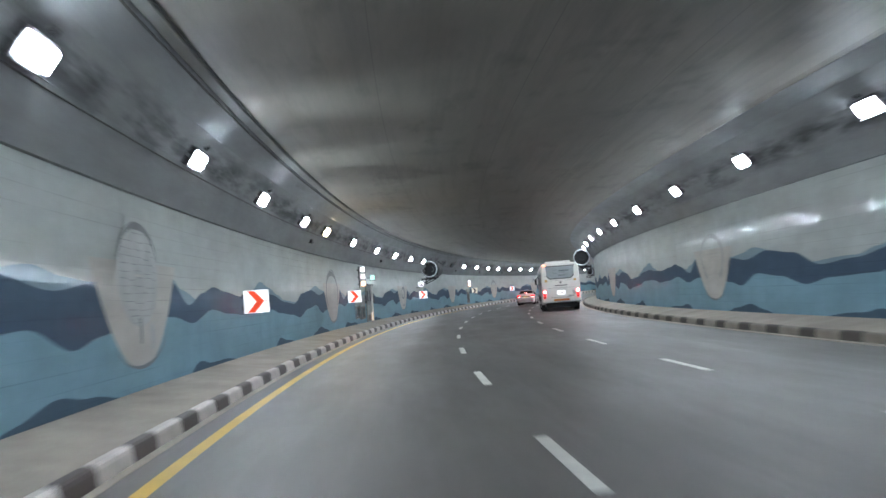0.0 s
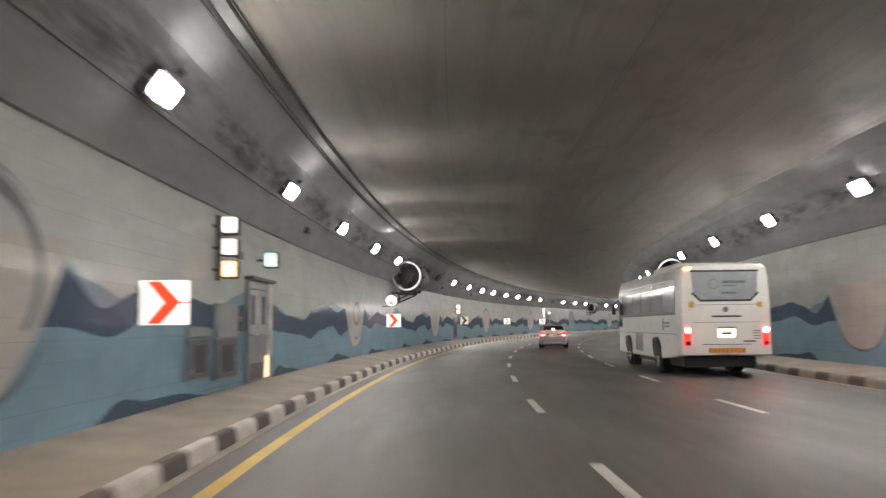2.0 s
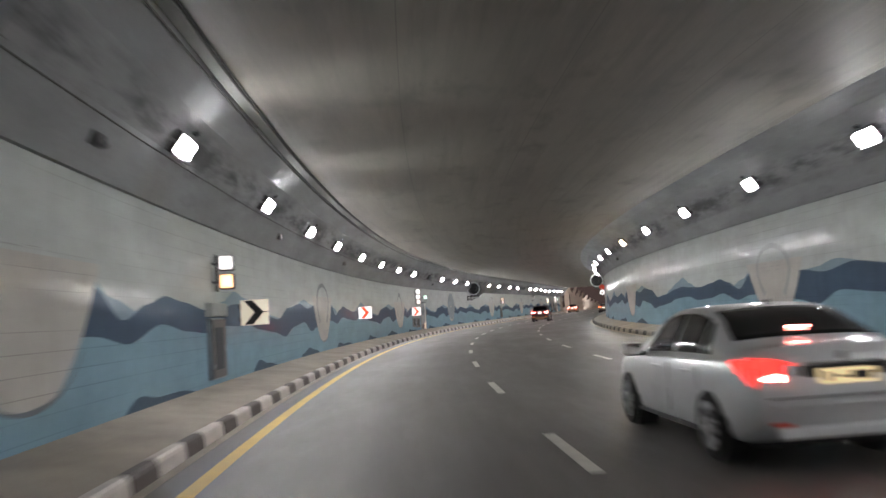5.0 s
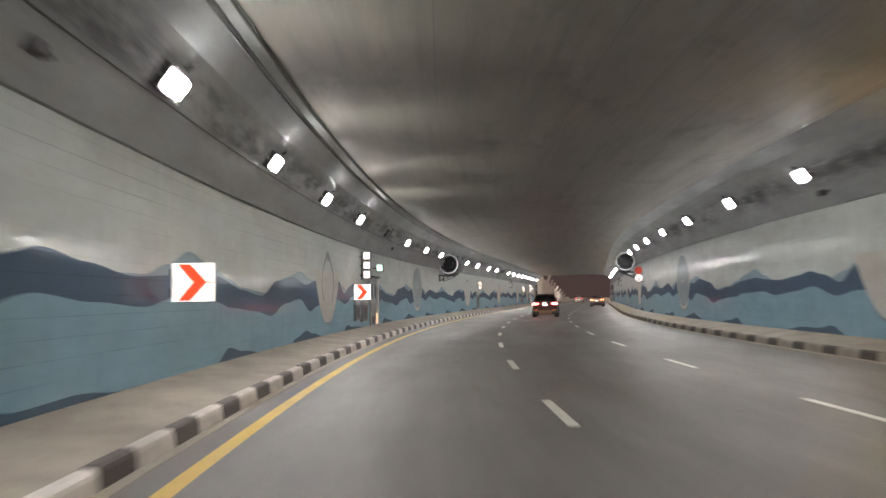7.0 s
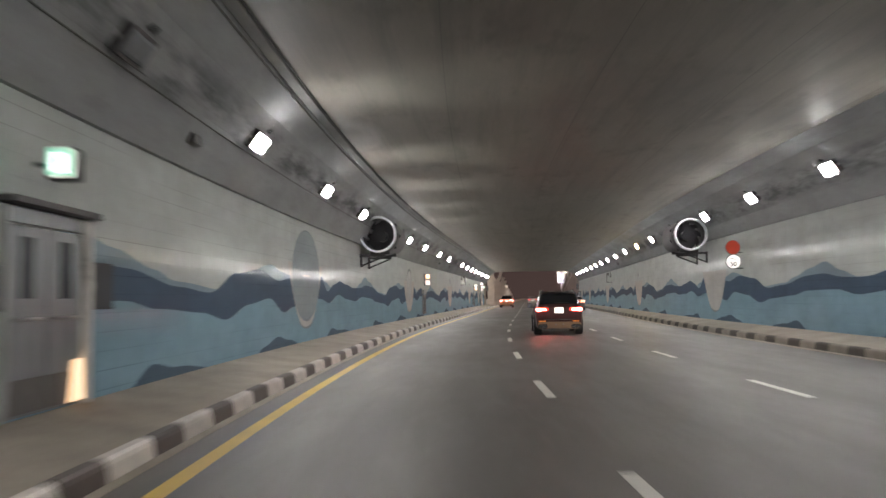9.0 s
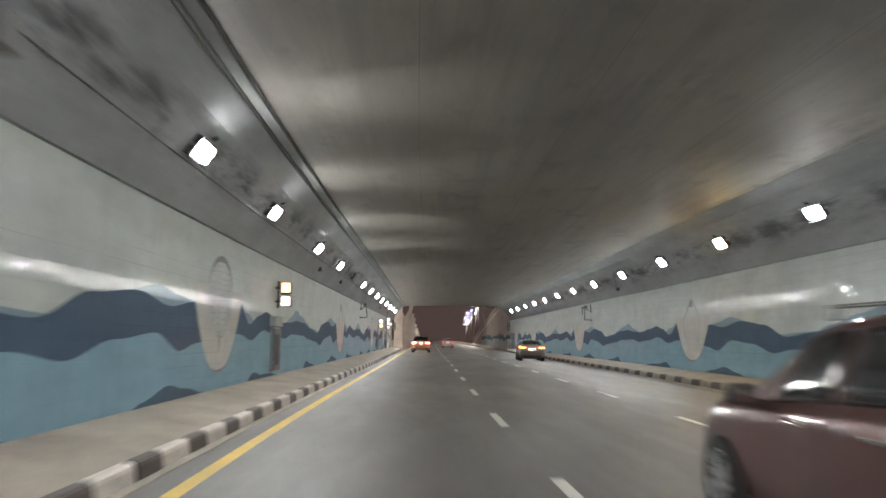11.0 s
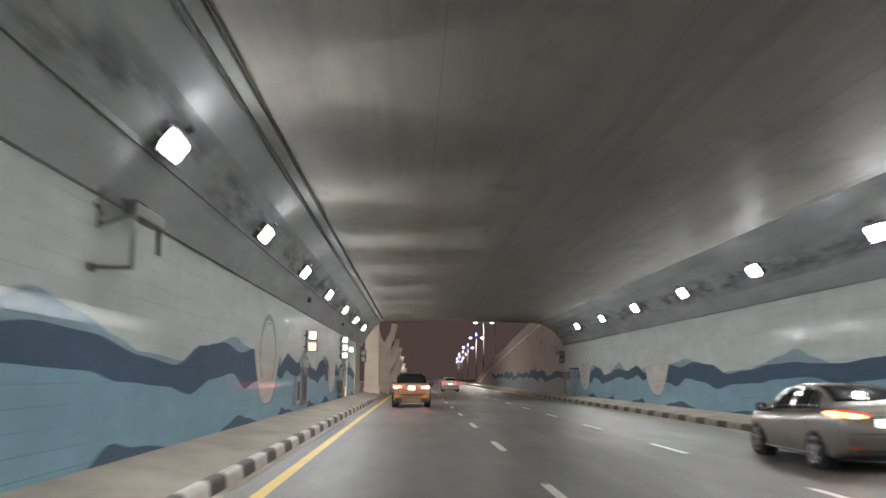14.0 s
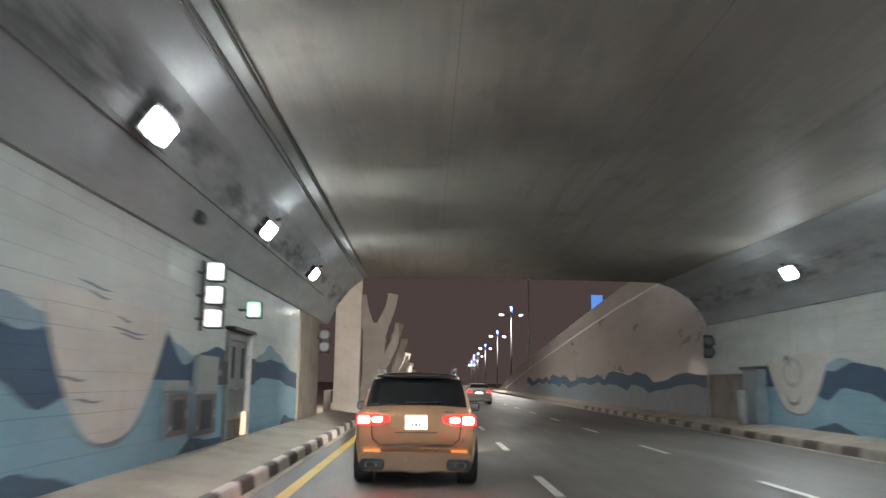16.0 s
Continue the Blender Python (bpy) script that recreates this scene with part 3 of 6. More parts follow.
def floodlight(lit, material, label, watts=150.0, hooded=False):
    """Local x points into the tunnel along the lamp's aim, y along the road."""
    lamp = thing("floodlight", label, "floodlight", "tunnel floodlights")
    part("housing", boxed((0.18, 0.74, 0.40), (-0.085, 0, 0), 0.03), M_DARK, lamp)
    bm = boxed((0.14, 0.66, 0.33), (0.005, 0, 0), 0.055)
    part("lens", bm, material, lamp, "glowing lens" if lit else "dead glass lens")
    # Collar, visor and hood are added to keep light off the haunch and wall.
    part("collar", boxed((0.03, 0.76, 0.42), (0.012, 0, 0), 0.01), M_DARK, lamp)
    part("visor", boxed((0.11, 0.76, 0.018), (0.052, 0, -0.205), 0.005), M_DARK, lamp)
    if hooded:
        part("hood", boxed((0.12, 0.76, 0.018), (0.055, 0, 0.20), 0.005), M_DARK, lamp)
    # Added slot of black plates shapes the spill into a ceiling patch.
    slot = pose(0.02, 0, 0.255, 0, -54, 0) @ Matrix.Diagonal((0.5, 0.5, 0.5, 1.0))
    bm = bmesh.new()
    for size, centre in (((0.23, 0.16, 0.006), (0.115, 0, 0.019)), ((0.17, 0.16, 0.006), (0.085, 0, -0.031)), ((0.17, 0.006, 0.056), (0.085, 0.070, 0)), ((0.17, 0.006, 0.056), (0.085, -0.070, 0)),
                         ((0.006, 0.134, 0.056), (0.003, 0, 0))):
        box(bm, size, centre, slot)
    part("cowl", bm, M_SHAPER_BLACK, lamp, "small black box added to shape the light patch on the ceiling")
    for y in (-0.385, 0.385):
        part("arm", boxed((0.30, 0.025, 0.06), (-0.2, y, 0.0), 0.006), M_STEEL, lamp)
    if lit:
        # Added area light inside the slot, for the patch on the ceiling.
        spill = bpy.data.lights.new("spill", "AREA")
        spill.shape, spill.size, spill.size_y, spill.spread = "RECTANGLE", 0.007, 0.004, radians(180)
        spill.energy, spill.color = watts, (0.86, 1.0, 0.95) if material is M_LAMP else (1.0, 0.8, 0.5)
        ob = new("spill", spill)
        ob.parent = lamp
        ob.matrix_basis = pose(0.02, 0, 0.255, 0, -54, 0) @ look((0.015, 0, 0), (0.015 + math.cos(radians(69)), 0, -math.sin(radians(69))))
    return lamp


proto = {}
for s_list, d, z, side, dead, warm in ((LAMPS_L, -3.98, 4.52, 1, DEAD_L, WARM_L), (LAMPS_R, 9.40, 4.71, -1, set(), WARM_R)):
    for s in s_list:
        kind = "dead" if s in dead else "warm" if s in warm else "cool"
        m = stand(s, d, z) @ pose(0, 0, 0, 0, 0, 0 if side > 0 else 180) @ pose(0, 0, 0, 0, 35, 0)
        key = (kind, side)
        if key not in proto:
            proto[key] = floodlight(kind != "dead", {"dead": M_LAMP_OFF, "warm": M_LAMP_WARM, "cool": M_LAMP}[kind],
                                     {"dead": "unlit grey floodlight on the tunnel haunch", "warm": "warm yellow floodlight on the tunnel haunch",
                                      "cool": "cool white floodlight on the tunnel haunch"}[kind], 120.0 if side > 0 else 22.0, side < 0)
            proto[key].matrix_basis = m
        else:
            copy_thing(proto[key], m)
# ---------------------------------------------------------------- signs, boxes, fans and pipes on the walls
M_SIGN = mottled("sign_white_sheeting", (0.86, 0.86, 0.84), 0.35, 4.0, 0.06, 60.0, 0.02)
# Emission stands in for headlamp light thrown back by the sign sheeting.
M_SIGN_WHITE_GLOW = glow("sign_white_added_glow", (1.0, 0.98, 0.95), 0.75)
M_SIGN_CREAM_GLOW = Mat("sign_cream_sheeting_glow", (0.72, 0.68, 0.56), 0.4, emit=(1.0, 0.92, 0.72), power=0.35).m
M_SIGN_RED_GLOW = Mat("sign_red_added_glow", (0.7, 0.06, 0.02), 0.4, emit=(1.0, 0.09, 0.03), power=0.5).m
M_RED = mottled("sign_red_sheeting", (0.75, 0.07, 0.03), 0.4, 4.0, 0.12, 60.0, 0.02)
M_INKBLACK = mottled("sign_black_ink", (0.03, 0.03, 0.03), 0.5, 4.0, 0.1, 60.0, 0.02)
M_CAB_BROWN = mottled("cabinet_dull_brown", (0.135, 0.125, 0.118), 0.5, 3.0, 0.35, 50.0, 0.05, spec=0.25)
M_CAB_GREY = mottled("cabinet_blue_grey", (0.20, 0.24, 0.27), 0.4, 2.0, 0.3, 50.0, 0.05)
M_SLATE_GLASS = mottled("dark_slate_panel", (0.06, 0.07, 0.08), 0.55, 3.0, 0.3, 50.0, 0.05, spec=0.15)
M_INOX = mottled("brushed_stainless", (0.74, 0.73, 0.69), 0.30, 3.0, 0.3, 50.0, 0.06, metal=0.15)
M_INOX_DULL = mottled("dull_stainless", (0.19, 0.21, 0.225), 0.32, 1.2, 0.4, 30.0, 0.05, stretch=(1, 5, 0.8), metal=0.35)
M_NICHE = mottled("niche_grey_plaster", (0.33, 0.35, 0.34), 0.55, 1.5, 0.3, 40.0, 0.15)
M_G_WHITE = glow("panel_white", (1.0, 0.97, 0.93), 2.6)
M_G_PINK = glow("panel_pink_white", (1.0, 0.70, 0.66), 1.0)
M_G_AMBER = glow("panel_amber", (1.0, 0.44, 0.14), 0.85)
M_G_CREAM = glow("panel_cream", (1.0, 0.74, 0.42), 1.5)
M_G_RED = glow("panel_red", (1.0, 0.16, 0.12), 0.55)
M_G_SHELL = glow("panel_grey_rim", (0.86, 0.82, 0.80), 0.62)
M_G_GREEN = glow("panel_green", (0.02, 0.42, 0.24), 0.9)
M_G_MINT = glow("panel_mint_white", (0.70, 1.0, 0.93), 1.6)
M_FOOT_GLOW = glow("foot_glow_warm", (1.0, 0.66, 0.36), 0.9)
M_RING = mottled("fan_rim_pale_metal", (0.62, 0.66, 0.68), 0.3, 5.0, 0.15, 60.0, 0.03, metal=0.4)
M_FAN_IN = mottled("fan_throat_dark", (0.010, 0.011, 0.013), 0.6, 4.0, 0.3, 40.0, 0.1)
M_PIPE = mottled("pipe_dark_grey_steel", (0.12, 0.115, 0.112), 0.5, 5.0, 0.3, 40.0, 0.1)


def prism(poly, y0, y1):
    """A polygon of (x, z) points, extruded from y0 to y1."""
    bm = bmesh.new()
    a = [bm.verts.new((x, y0, z)) for x, z in poly]
    b = [bm.verts.new((x, y1, z)) for x, z in poly]
    bm.faces.new(a)
    bm.faces.new(b[::-1])
    n = len(poly)
    for i in range(n):
        k = (i + 1) % n
        bm.faces.new((a[k], a[i], b[i], b[k]))
    bmesh.ops.recalc_face_normals(bm, faces=bm.faces)
    return bm


def disc(radius, y0, y1, x=0, z=0, sides=32):
    return tube(bmesh.new(), (x, y0, z), (x, y1, z), radius, sides)


def ring(r_out, r_in, y0, y1, sides=40):
    bm = bmesh.new()
    loops = []
    for r, y in ((r_out, y1), (r_out, y0 + 0.03), ((r_out * 2 + r_in) / 3, y0), ((r_out + r_in * 2) / 3, y0), (r_in, y0 + 0.03), (r_in, y1)):
        loops.append([bm.verts.new((r * math.cos(2 * math.pi * i / sides), y, r * math.sin(2 * math.pi * i / sides))) for i in range(sides)])
    for a, b in zip(loops, loops[1:] + loops[:1]):
        for i in range(sides):
            k = (i + 1) % sides
            bm.faces.new((a[i], a[k], b[k], b[i]))
    bmesh.ops.recalc_face_normals(bm, faces=bm.faces)
    return bm


def lettering(text, size, parent, where, material, name="number"):
    cu = bpy.data.curves.new("text", "FONT")
    cu.body, cu.size, cu.align_x, cu.align_y, cu.extrude = text, size, "CENTER", "CENTER", 0.002
    cu.offset = 0.008
    tmp = bpy.data.objects.new("text", cu)
    me = bpy.data.meshes.new_from_object(tmp)
    bpy.data.objects.remove(tmp)
    me.materials.append(material)
    ob = new(name, me)
    ob.parent = parent
    ob.matrix_basis = Matrix.Translation(where) @ pose(0, 0, 0, 90, 0, 0)
    return ob


def chevron_sign(lit=True):
    # lit picks the brighter panel; both kinds carry added emission.
    label = "square white sign with a red chevron on wall arms, glow added" if lit else "square cream sign with a dark chevron on wall arms, glow added"
    t = thing("chevron_sign", label, "road sign", "chevron signs")
    red, white = (M_SIGN_RED_GLOW, M_SIGN_WHITE_GLOW) if lit else (M_INKBLACK, M_SIGN_CREAM_GLOW)
    part("panel", boxed((0.66, 0.03, 0.60), (0, 0, 0), 0.008), white, t)
    part("chevron", prism([(-0.24, 0.285), (-0.04, 0.285), (0.22, 0), (-0.04, -0.285), (-0.24, -0.285), (0.0, 0)], -0.024, -0.016), red, t)
    part("chevron_tip", prism([(0.222, 0.012), (0.325, 0.008), (0.325, -0.008), (0.222, -0.012)], -0.024, -0.016), red, t)
    for z in (-0.15, 0.15):
        part("arm", boxed((0.34, 0.04, 0.05), (-0.20, 0.04, z), 0.006), M_GREY, t)
        part("clamp", boxed((0.05, 0.08, 0.12), (-0.355, 0.04, z), 0.006), M_DARK, t)
    return t


first = None
for s, z in ((16.5, 1.76), (36.1, 1.84), (62.8, 1.74), (89.5, 1.84), (111.3, 1.82), (130.55, 1.80)):
    m = stand(s, -4.22, z)
    if s == 89.5:
        chevron_sign(False).matrix_basis = m
        continue
    if first is None:
        first = chevron_sign()
        first.matrix_basis = m
    else:
        copy_thing(first, m)


def speed_sign(m, side):
    t = thing("speed_sign", "round white speed limit sign on a wall bracket, glow added", "road sign", "speed signs", m)
    # Disc uses the same added glow as the chevron panels.
    part("disc", disc(0.27, -0.015, 0.015), M_SIGN_WHITE_GLOW, t)
    part("rim", ring(0.285, 0.240, -0.022, 0.018), M_INKBLACK, t)
    lettering("50", 0.26, t, (0.0, -0.02, -0.10), M_INKBLACK)
    for k, (x, w) in enumerate(((-0.05, 0.16), (0.06, 0.10))):
        part("sign_bar", boxed((w, 0.006, 0.035), (x, -0.02, 0.12 - 0.055 * k)), M_INKBLACK, t)
    part("arm", boxed((0.34, 0.04, 0.045), (side * 0.26, 0.04, -0.26), 0.006), M_DARK, t)
    return t


speed_sign(stand(61.8, -4.16, 2.63), -1)
speed_sign(stand(158.5, 9.78, 2.70), 1)
t = thing("round_red_sign", "round red sign above the speed sign", "road sign", m=stand(158.5, 9.78, 3.25))
part("disc", disc(0.27, -0.015, 0.015), M_RED, t)
part("rim", ring(0.285, 0.255, -0.022, 0.018), M_GREY, t)
part("arm", boxed((0.34, 0.04, 0.045), (0.26, 0.04, -0.2), 0.006), M_DARK, t)


def lit_box(parent, where, face, w=0.31, h=0.33, glyph=False):
    case = part("sign_box", boxed((w, 0.20, h), where, 0.035), M_BLACK, parent)
    x, y, z = where[0] + 0.006, where[1], where[2] + 0.006
    rim, core = (M_G_AMBER, M_G_CREAM) if face is M_G_AMBER else (M_G_SHELL, face)
    part("lit_face", boxed((w - 0.045, 0.03, h - 0.05), (x, y - 0.10, z), 0.03), rim, case, "glowing face")
    part("lit_panel", boxed((w - 0.105, 0.012, h - 0.115), (x, y - 0.112, z), 0.005), core, case, "brighter inner panel")
    if glyph:
        ink = M_G_AMBER if face is M_G_AMBER else M_G_RED
        for k, (dx, dz, bw) in enumerate(((0.0, 0.075, 0.15), (-0.02, 0.038, 0.10)) if face is not M_G_AMBER else ((-0.05, 0.06, 0.05), (-0.05, -0.05, 0.05))):
            part("sign_bar", boxed((bw, 0.006, 0.022), (x + dx, y - 0.1205, z + dz)), ink, case)
    part("bracket", boxed((0.20, 0.04, 0.05), (where[0] - w / 2 - 0.06, where[1], where[2]), 0.005), M_DARK, case)
    return case


def sign_stack(s, faces, z0):
    """Lit boxes one over another, facing the traffic."""
    t = thing("sign_stack", "stack of %s lit emergency sign boxes on the wall" % ("three" if len(faces) == 3 else "two"), "lit sign", "lit sign stacks", stand(s, -4.27, z0))
    for k, f in enumerate(faces):
        lit_box(t, (0, 0, 0.39 * k), f, glyph=f is not M_G_WHITE)
    part("back_plate", boxed((0.05, 0.10, 0.39 * len(faces)), (-0.225, 0.02, 0.195 * (len(faces) - 1)), 0.01), M_DARK, t)
    return t


def exit_sign(s, z):
    t = thing("exit_sign", "small green and white lit exit sign on a bracket", "exit sign", "exit signs", stand(s, -4.18, z))
    case = lit_box(t, (0, 0, 0), M_G_MINT, 0.31, 0.34, False)
    for size, dx, dz in (((0.25, 0.006, 0.045), 0, 0.115), ((0.25, 0.006, 0.035), 0, -0.12), ((0.03, 0.006, 0.19), -0.11, -0.002), ((0.045, 0.006, 0.19), 0.102, -0.002), ((0.05, 0.006, 0.08), -0.02, 0.0)):
        part("green_edge", boxed(size, (0.006 + dx, -0.1215, 0.006 + dz)), M_G_GREEN, case)
    return t


def hydrant_cabinet(s, w, z0, z1, material, label):
    t = thing("wall_cabinet", label, "cabinet", "wall cabinets", stand(s, LEFT + 0.05, z0))
    h = z1 - z0
    part("frame", boxed((0.10, w + 0.06, h + 0.06), (0.0, 0, h / 2), 0.012), M_CAB_GREY, t)
    d1 = part("door", boxed((0.03, w, h), (0.06, 0, h / 2), 0.006), material, t)
    part("handle", boxed((0.03, 0.03, 0.14), (0.085, w * 0.36, h * 0.5), 0.006), M_STEEL, d1)
    part("window", boxed((0.008, w * 0.58, h * 0.72), (0.078, -w * 0.04, h * 0.5), 0.0), M_SLATE_GLASS, d1, "dark recessed panel")
    part("hinge", boxed((0.02, 0.03, 0.08), (0.078, -w * 0.46, h * 0.2), 0.0), M_STEEL, d1)
    return t


def escape_doors(s):
    """Two flush steel leaves under a dark drip canopy, with an emissive panel for the warm glow at the foot of the far
    jamb.
    """
    t = thing("escape_door", "closed double escape door of dull grey steel under a dark canopy", "door", "escape doors", stand(s, LEFT, 0.36))
    part("canopy", boxed((0.20, 1.98, 0.07), (0.10, 0.0, 2.15), 0.01), M_DARK, t, "dark drip canopy")
    part("jamb", boxed((0.10, 0.09, 2.10), (0.05, -0.90, 1.05), 0.02), M_NICHE, t)
    part("jamb", tube(bmesh.new(), (0.04, 0.86, 0), (0.04, 0.86, 2.10), 0.10, 20), M_INOX, t, "rounded steel jamb", True)
    part("transom", boxed((0.06, 1.70, 0.16), (0.03, 0, 2.02), 0.01), M_INOX_DULL, t)
    for y in (-0.43, 0.40):
        leaf = part("door_leaf", boxed((0.05, 0.82, 1.90), (0.025, y, 0.97), 0.008), M_INOX_DULL, t)
        part("pushbar", tube(bmesh.new(), (0.085, y - 0.30, 0.98), (0.085, y + 0.30, 0.98), 0.02, 10), M_STEEL, leaf, smooth=True)
        part("kick_plate", boxed((0.012, 0.78, 0.34), (0.054, y, 0.22), 0.003), M_CAB_BROWN, leaf, "scuffed brown kick plate")
        part("pane", boxed((0.012, 0.26, 0.62), (0.054, y, 1.50), 0.01), M_SLATE_GLASS, leaf)
        for z in (0.35, 1.0, 1.65):
            part("hinge", boxed((0.03, 0.03, 0.10), (0.06, y + (0.39 if y > 0 else -0.39), z), 0.005), M_STEEL, leaf)
    # Emissive trapezoid stands in for a glow that fades up the steel.
    lamp = part("foot_lamp", prism([(-0.17, 0.0), (0.17, 0.0), (0.17, 0.22), (0.12, 0.46), (-0.05, 0.46)], -0.02, 0.02), M_FOOT_GLOW, t, "warm emissive panel shaped like a glow fading up the door")
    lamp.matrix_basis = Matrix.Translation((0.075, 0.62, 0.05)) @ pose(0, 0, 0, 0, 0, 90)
    return t


for s, colours in ((39.45, (M_G_AMBER, M_G_PINK, M_G_WHITE)), (132.0, (M_G_PINK, M_G_WHITE, M_G_WHITE)), (240.2, (M_G_PINK, M_G_PINK, M_G_WHITE))):
    sign_stack(s, colours, 2.52)
    exit_sign(s + 2.7, 2.90)
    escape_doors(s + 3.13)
    near = hydrant_cabinet(s - 0.92, 0.94, 0.68, 1.30, M_CAB_BROWN, "weathered brown wall cabinet with a pale lintel")
    part("lintel", boxed((0.10, 1.0, 0.16), (0.02, 0, 0.75), 0.012), M_NICHE, near, "pale concrete lintel")
    tall = hydrant_cabinet(s + 0.68, 1.22, 0.60, 1.28, M_CAB_BROWN, "weathered brown wall cabinet under a tall pale panel")
    part("upper_panel", boxed((0.11, 1.24, 0.62), (0.02, 0.02, 1.02), 0.015), M_NICHE, tall, "pale grey upper panel")
    for off, z0, w, h in ((1.84, 1.43, 0.72, 0.44), (4.35, 1.42, 0.66, 0.56)):
        p = thing("wall_panel", "dark blue metal panel beside the escape doors", "panel", "dark wall panels", stand(s + off, LEFT + 0.05, z0))
        part("panel", boxed((0.08, w, h), (0, 0, h / 2), 0.012), M_SLATE_GLASS, p)
        part("latch", boxed((0.02, 0.04, 0.10), (0.05, -w * 0.4, h / 2), 0.004), M_STEEL, p)
    p = thing("conduit_box", "small grey box on the wall between lit signs", "junction box", "wall conduit boxes", stand(s + 1.65, LEFT + 0.04, 2.92))
    part("case", boxed((0.09, 0.30, 0.15), (0, 0, 0), 0.012), M_GREY, p)
    part("gland", tube(bmesh.new(), (0, 0.15, 0), (0, 0.24, 0), 0.02, 10), M_DARK, p)
for s, colours in ((87.2, (M_G_AMBER, M_G_WHITE)), (178.95, (M_G_PINK, M_G_AMBER)), (227.05, (M_G_AMBER, M_G_WHITE))):
    sign_stack(s, colours, 2.48)
    cab = hydrant_cabinet(s, 1.10, 0.50, 1.70, M_CAB_BROWN, "weathered brown wall cabinet with a pale concrete lintel")
    part("lintel", boxed((0.16, 1.30, 0.28), (0.02, 0, 1.40), 0.015), M_NICHE, cab, "pale concrete lintel")
    if s > 200:
        hydrant_cabinet(s - 1.6, 0.90, 0.58, 1.42, M_CAB_GREY, "blue-grey wall cabinet with a dark panel")


def jet_fan(s, d, z, r, side):
    """A ventilation fan: open barrel along the road, on a bracket of two arms."""
    t = thing("jet_fan", "dark jet fan with a pale metal intake rim", "ventilation fan", "jet fans", stand(s, d, z))
    part("rim", ring(r, r - 0.085, 0.0, 0.16), M_RING, t, "pale metal intake rim", True)
    barrel = ring(r - 0.01, r - 0.08, 0.15, 3.1)
    part("barrel", barrel, M_DARK, t, smooth=True)
    hub = part("hub", disc(r * 0.30, 0.9, 1.5, sides=24), M_FAN_IN, t)
    for k in range(9):
        bm = boxed((r * 0.56, 0.02, 0.17), (r * 0.56, 1.1, 0), 0.0, pose(0, 0, 0, 0, 40 * k, 0) @ pose(0, 0, 0, 22, 0, 0))
        part("blade", bm, M_FAN_IN, hub)
    part("throat", disc(r - 0.085, 1.6, 1.66), M_FAN_IN, t)
    for y in (0.5, 2.4):
        part("arm", boxed((1.0, 0.09, 0.09), (-side * 0.30, y, -r - 0.09), 0.01), M_DARK, t)
        part("strut", tube(bmesh.new(), (side * 0.15, y, -r - 0.13), (-side * 0.72, y, -r - 0.48), 0.035, 10), M_DARK, t)
        part("post", boxed((0.08, 0.10, 0.5), (-side * 0.74, y, -r - 0.28), 0.01), M_DARK, t)
        part("cradle", boxed((r * 1.1, 0.12, 0.14), (0, y, -r + 0.02), 0.02), M_DARK, t)
    part("terminal_box", boxed((0.34, 0.5, 0.28), (side * 0.28, 3.4, -0.3), 0.02), M_GREY, t)
    return t


jet_fan(63.9, -3.78, 3.88, 0.71, 1)
jet_fan(66.5, 9.10, 3.95, 0.71, -1)
jet_fan(157.6, -3.80, 3.98, 0.71, 1)
jet_fan(162.6, 9.12, 4.08, 0.71, -1)


def pipe_frame(s, d, side):
    """Bent pipes that come out of the wall and hang from a box under the haunch."""
    t = thing("pipe_manifold", "dark bent pipes hanging from a box under the haunch", "pipe", "pipe frames", stand(s, d, 2.74))
    x = side
    part("flange", tube(bmesh.new(), (0.0, 0, 0), (0.05 * x, 0, 0), 0.055, 14), M_PIPE, t)
    part("arm", tube(bmesh.new(), (0.0, 0, 0), (0.48 * x, 0.04, 0.01), 0.027, 10), M_PIPE, t, smooth=True)
    part("riser", tube(bmesh.new(), (0.47 * x, 0.04, 0.0), (0.38 * x, 0.30, 0.74), 0.027, 10), M_PIPE, t, smooth=True)
    box_part = part("valve_box", boxed((0.18, 1.15, 0.17), (0.30 * x, 0.90, 0.80), 0.02), M_PIPE, t)
    part("lid", boxed((0.20, 0.36, 0.03), (0.30 * x, 0.55, 0.90), 0.008), M_DARK, box_part)
    part("drop", tube(bmesh.new(), (0.30 * x, 1.55, 0.86), (0.30 * x, 1.58, 0.38), 0.030, 10), M_PIPE, t, smooth=True)
    part("hanger", tube(bmesh.new(), (0.06 * x, 0, 0.48), (0.08 * x, 0.02, 1.02), 0.030, 10), M_PIPE, t, smooth=True)
    part("link", tube(bmesh.new(), (0.05 * x, 0, 0.50), (0.30 * x, 0.36, 0.72), 0.024, 10), M_PIPE, t, smooth=True)
    part("nozzle", tube(bmesh.new(), (0.07 * x, -0.16, 0.74), (0.07 * x, 0.10, 0.66), 0.022, 10), M_PIPE, t, smooth=True)
    return t


pipe_frame(208.0, LEFT + 0.01, 1)
pipe_frame(206.6, RIGHT - 0.01, -1)

# small dark junction boxes on the haunches
box_proto = None
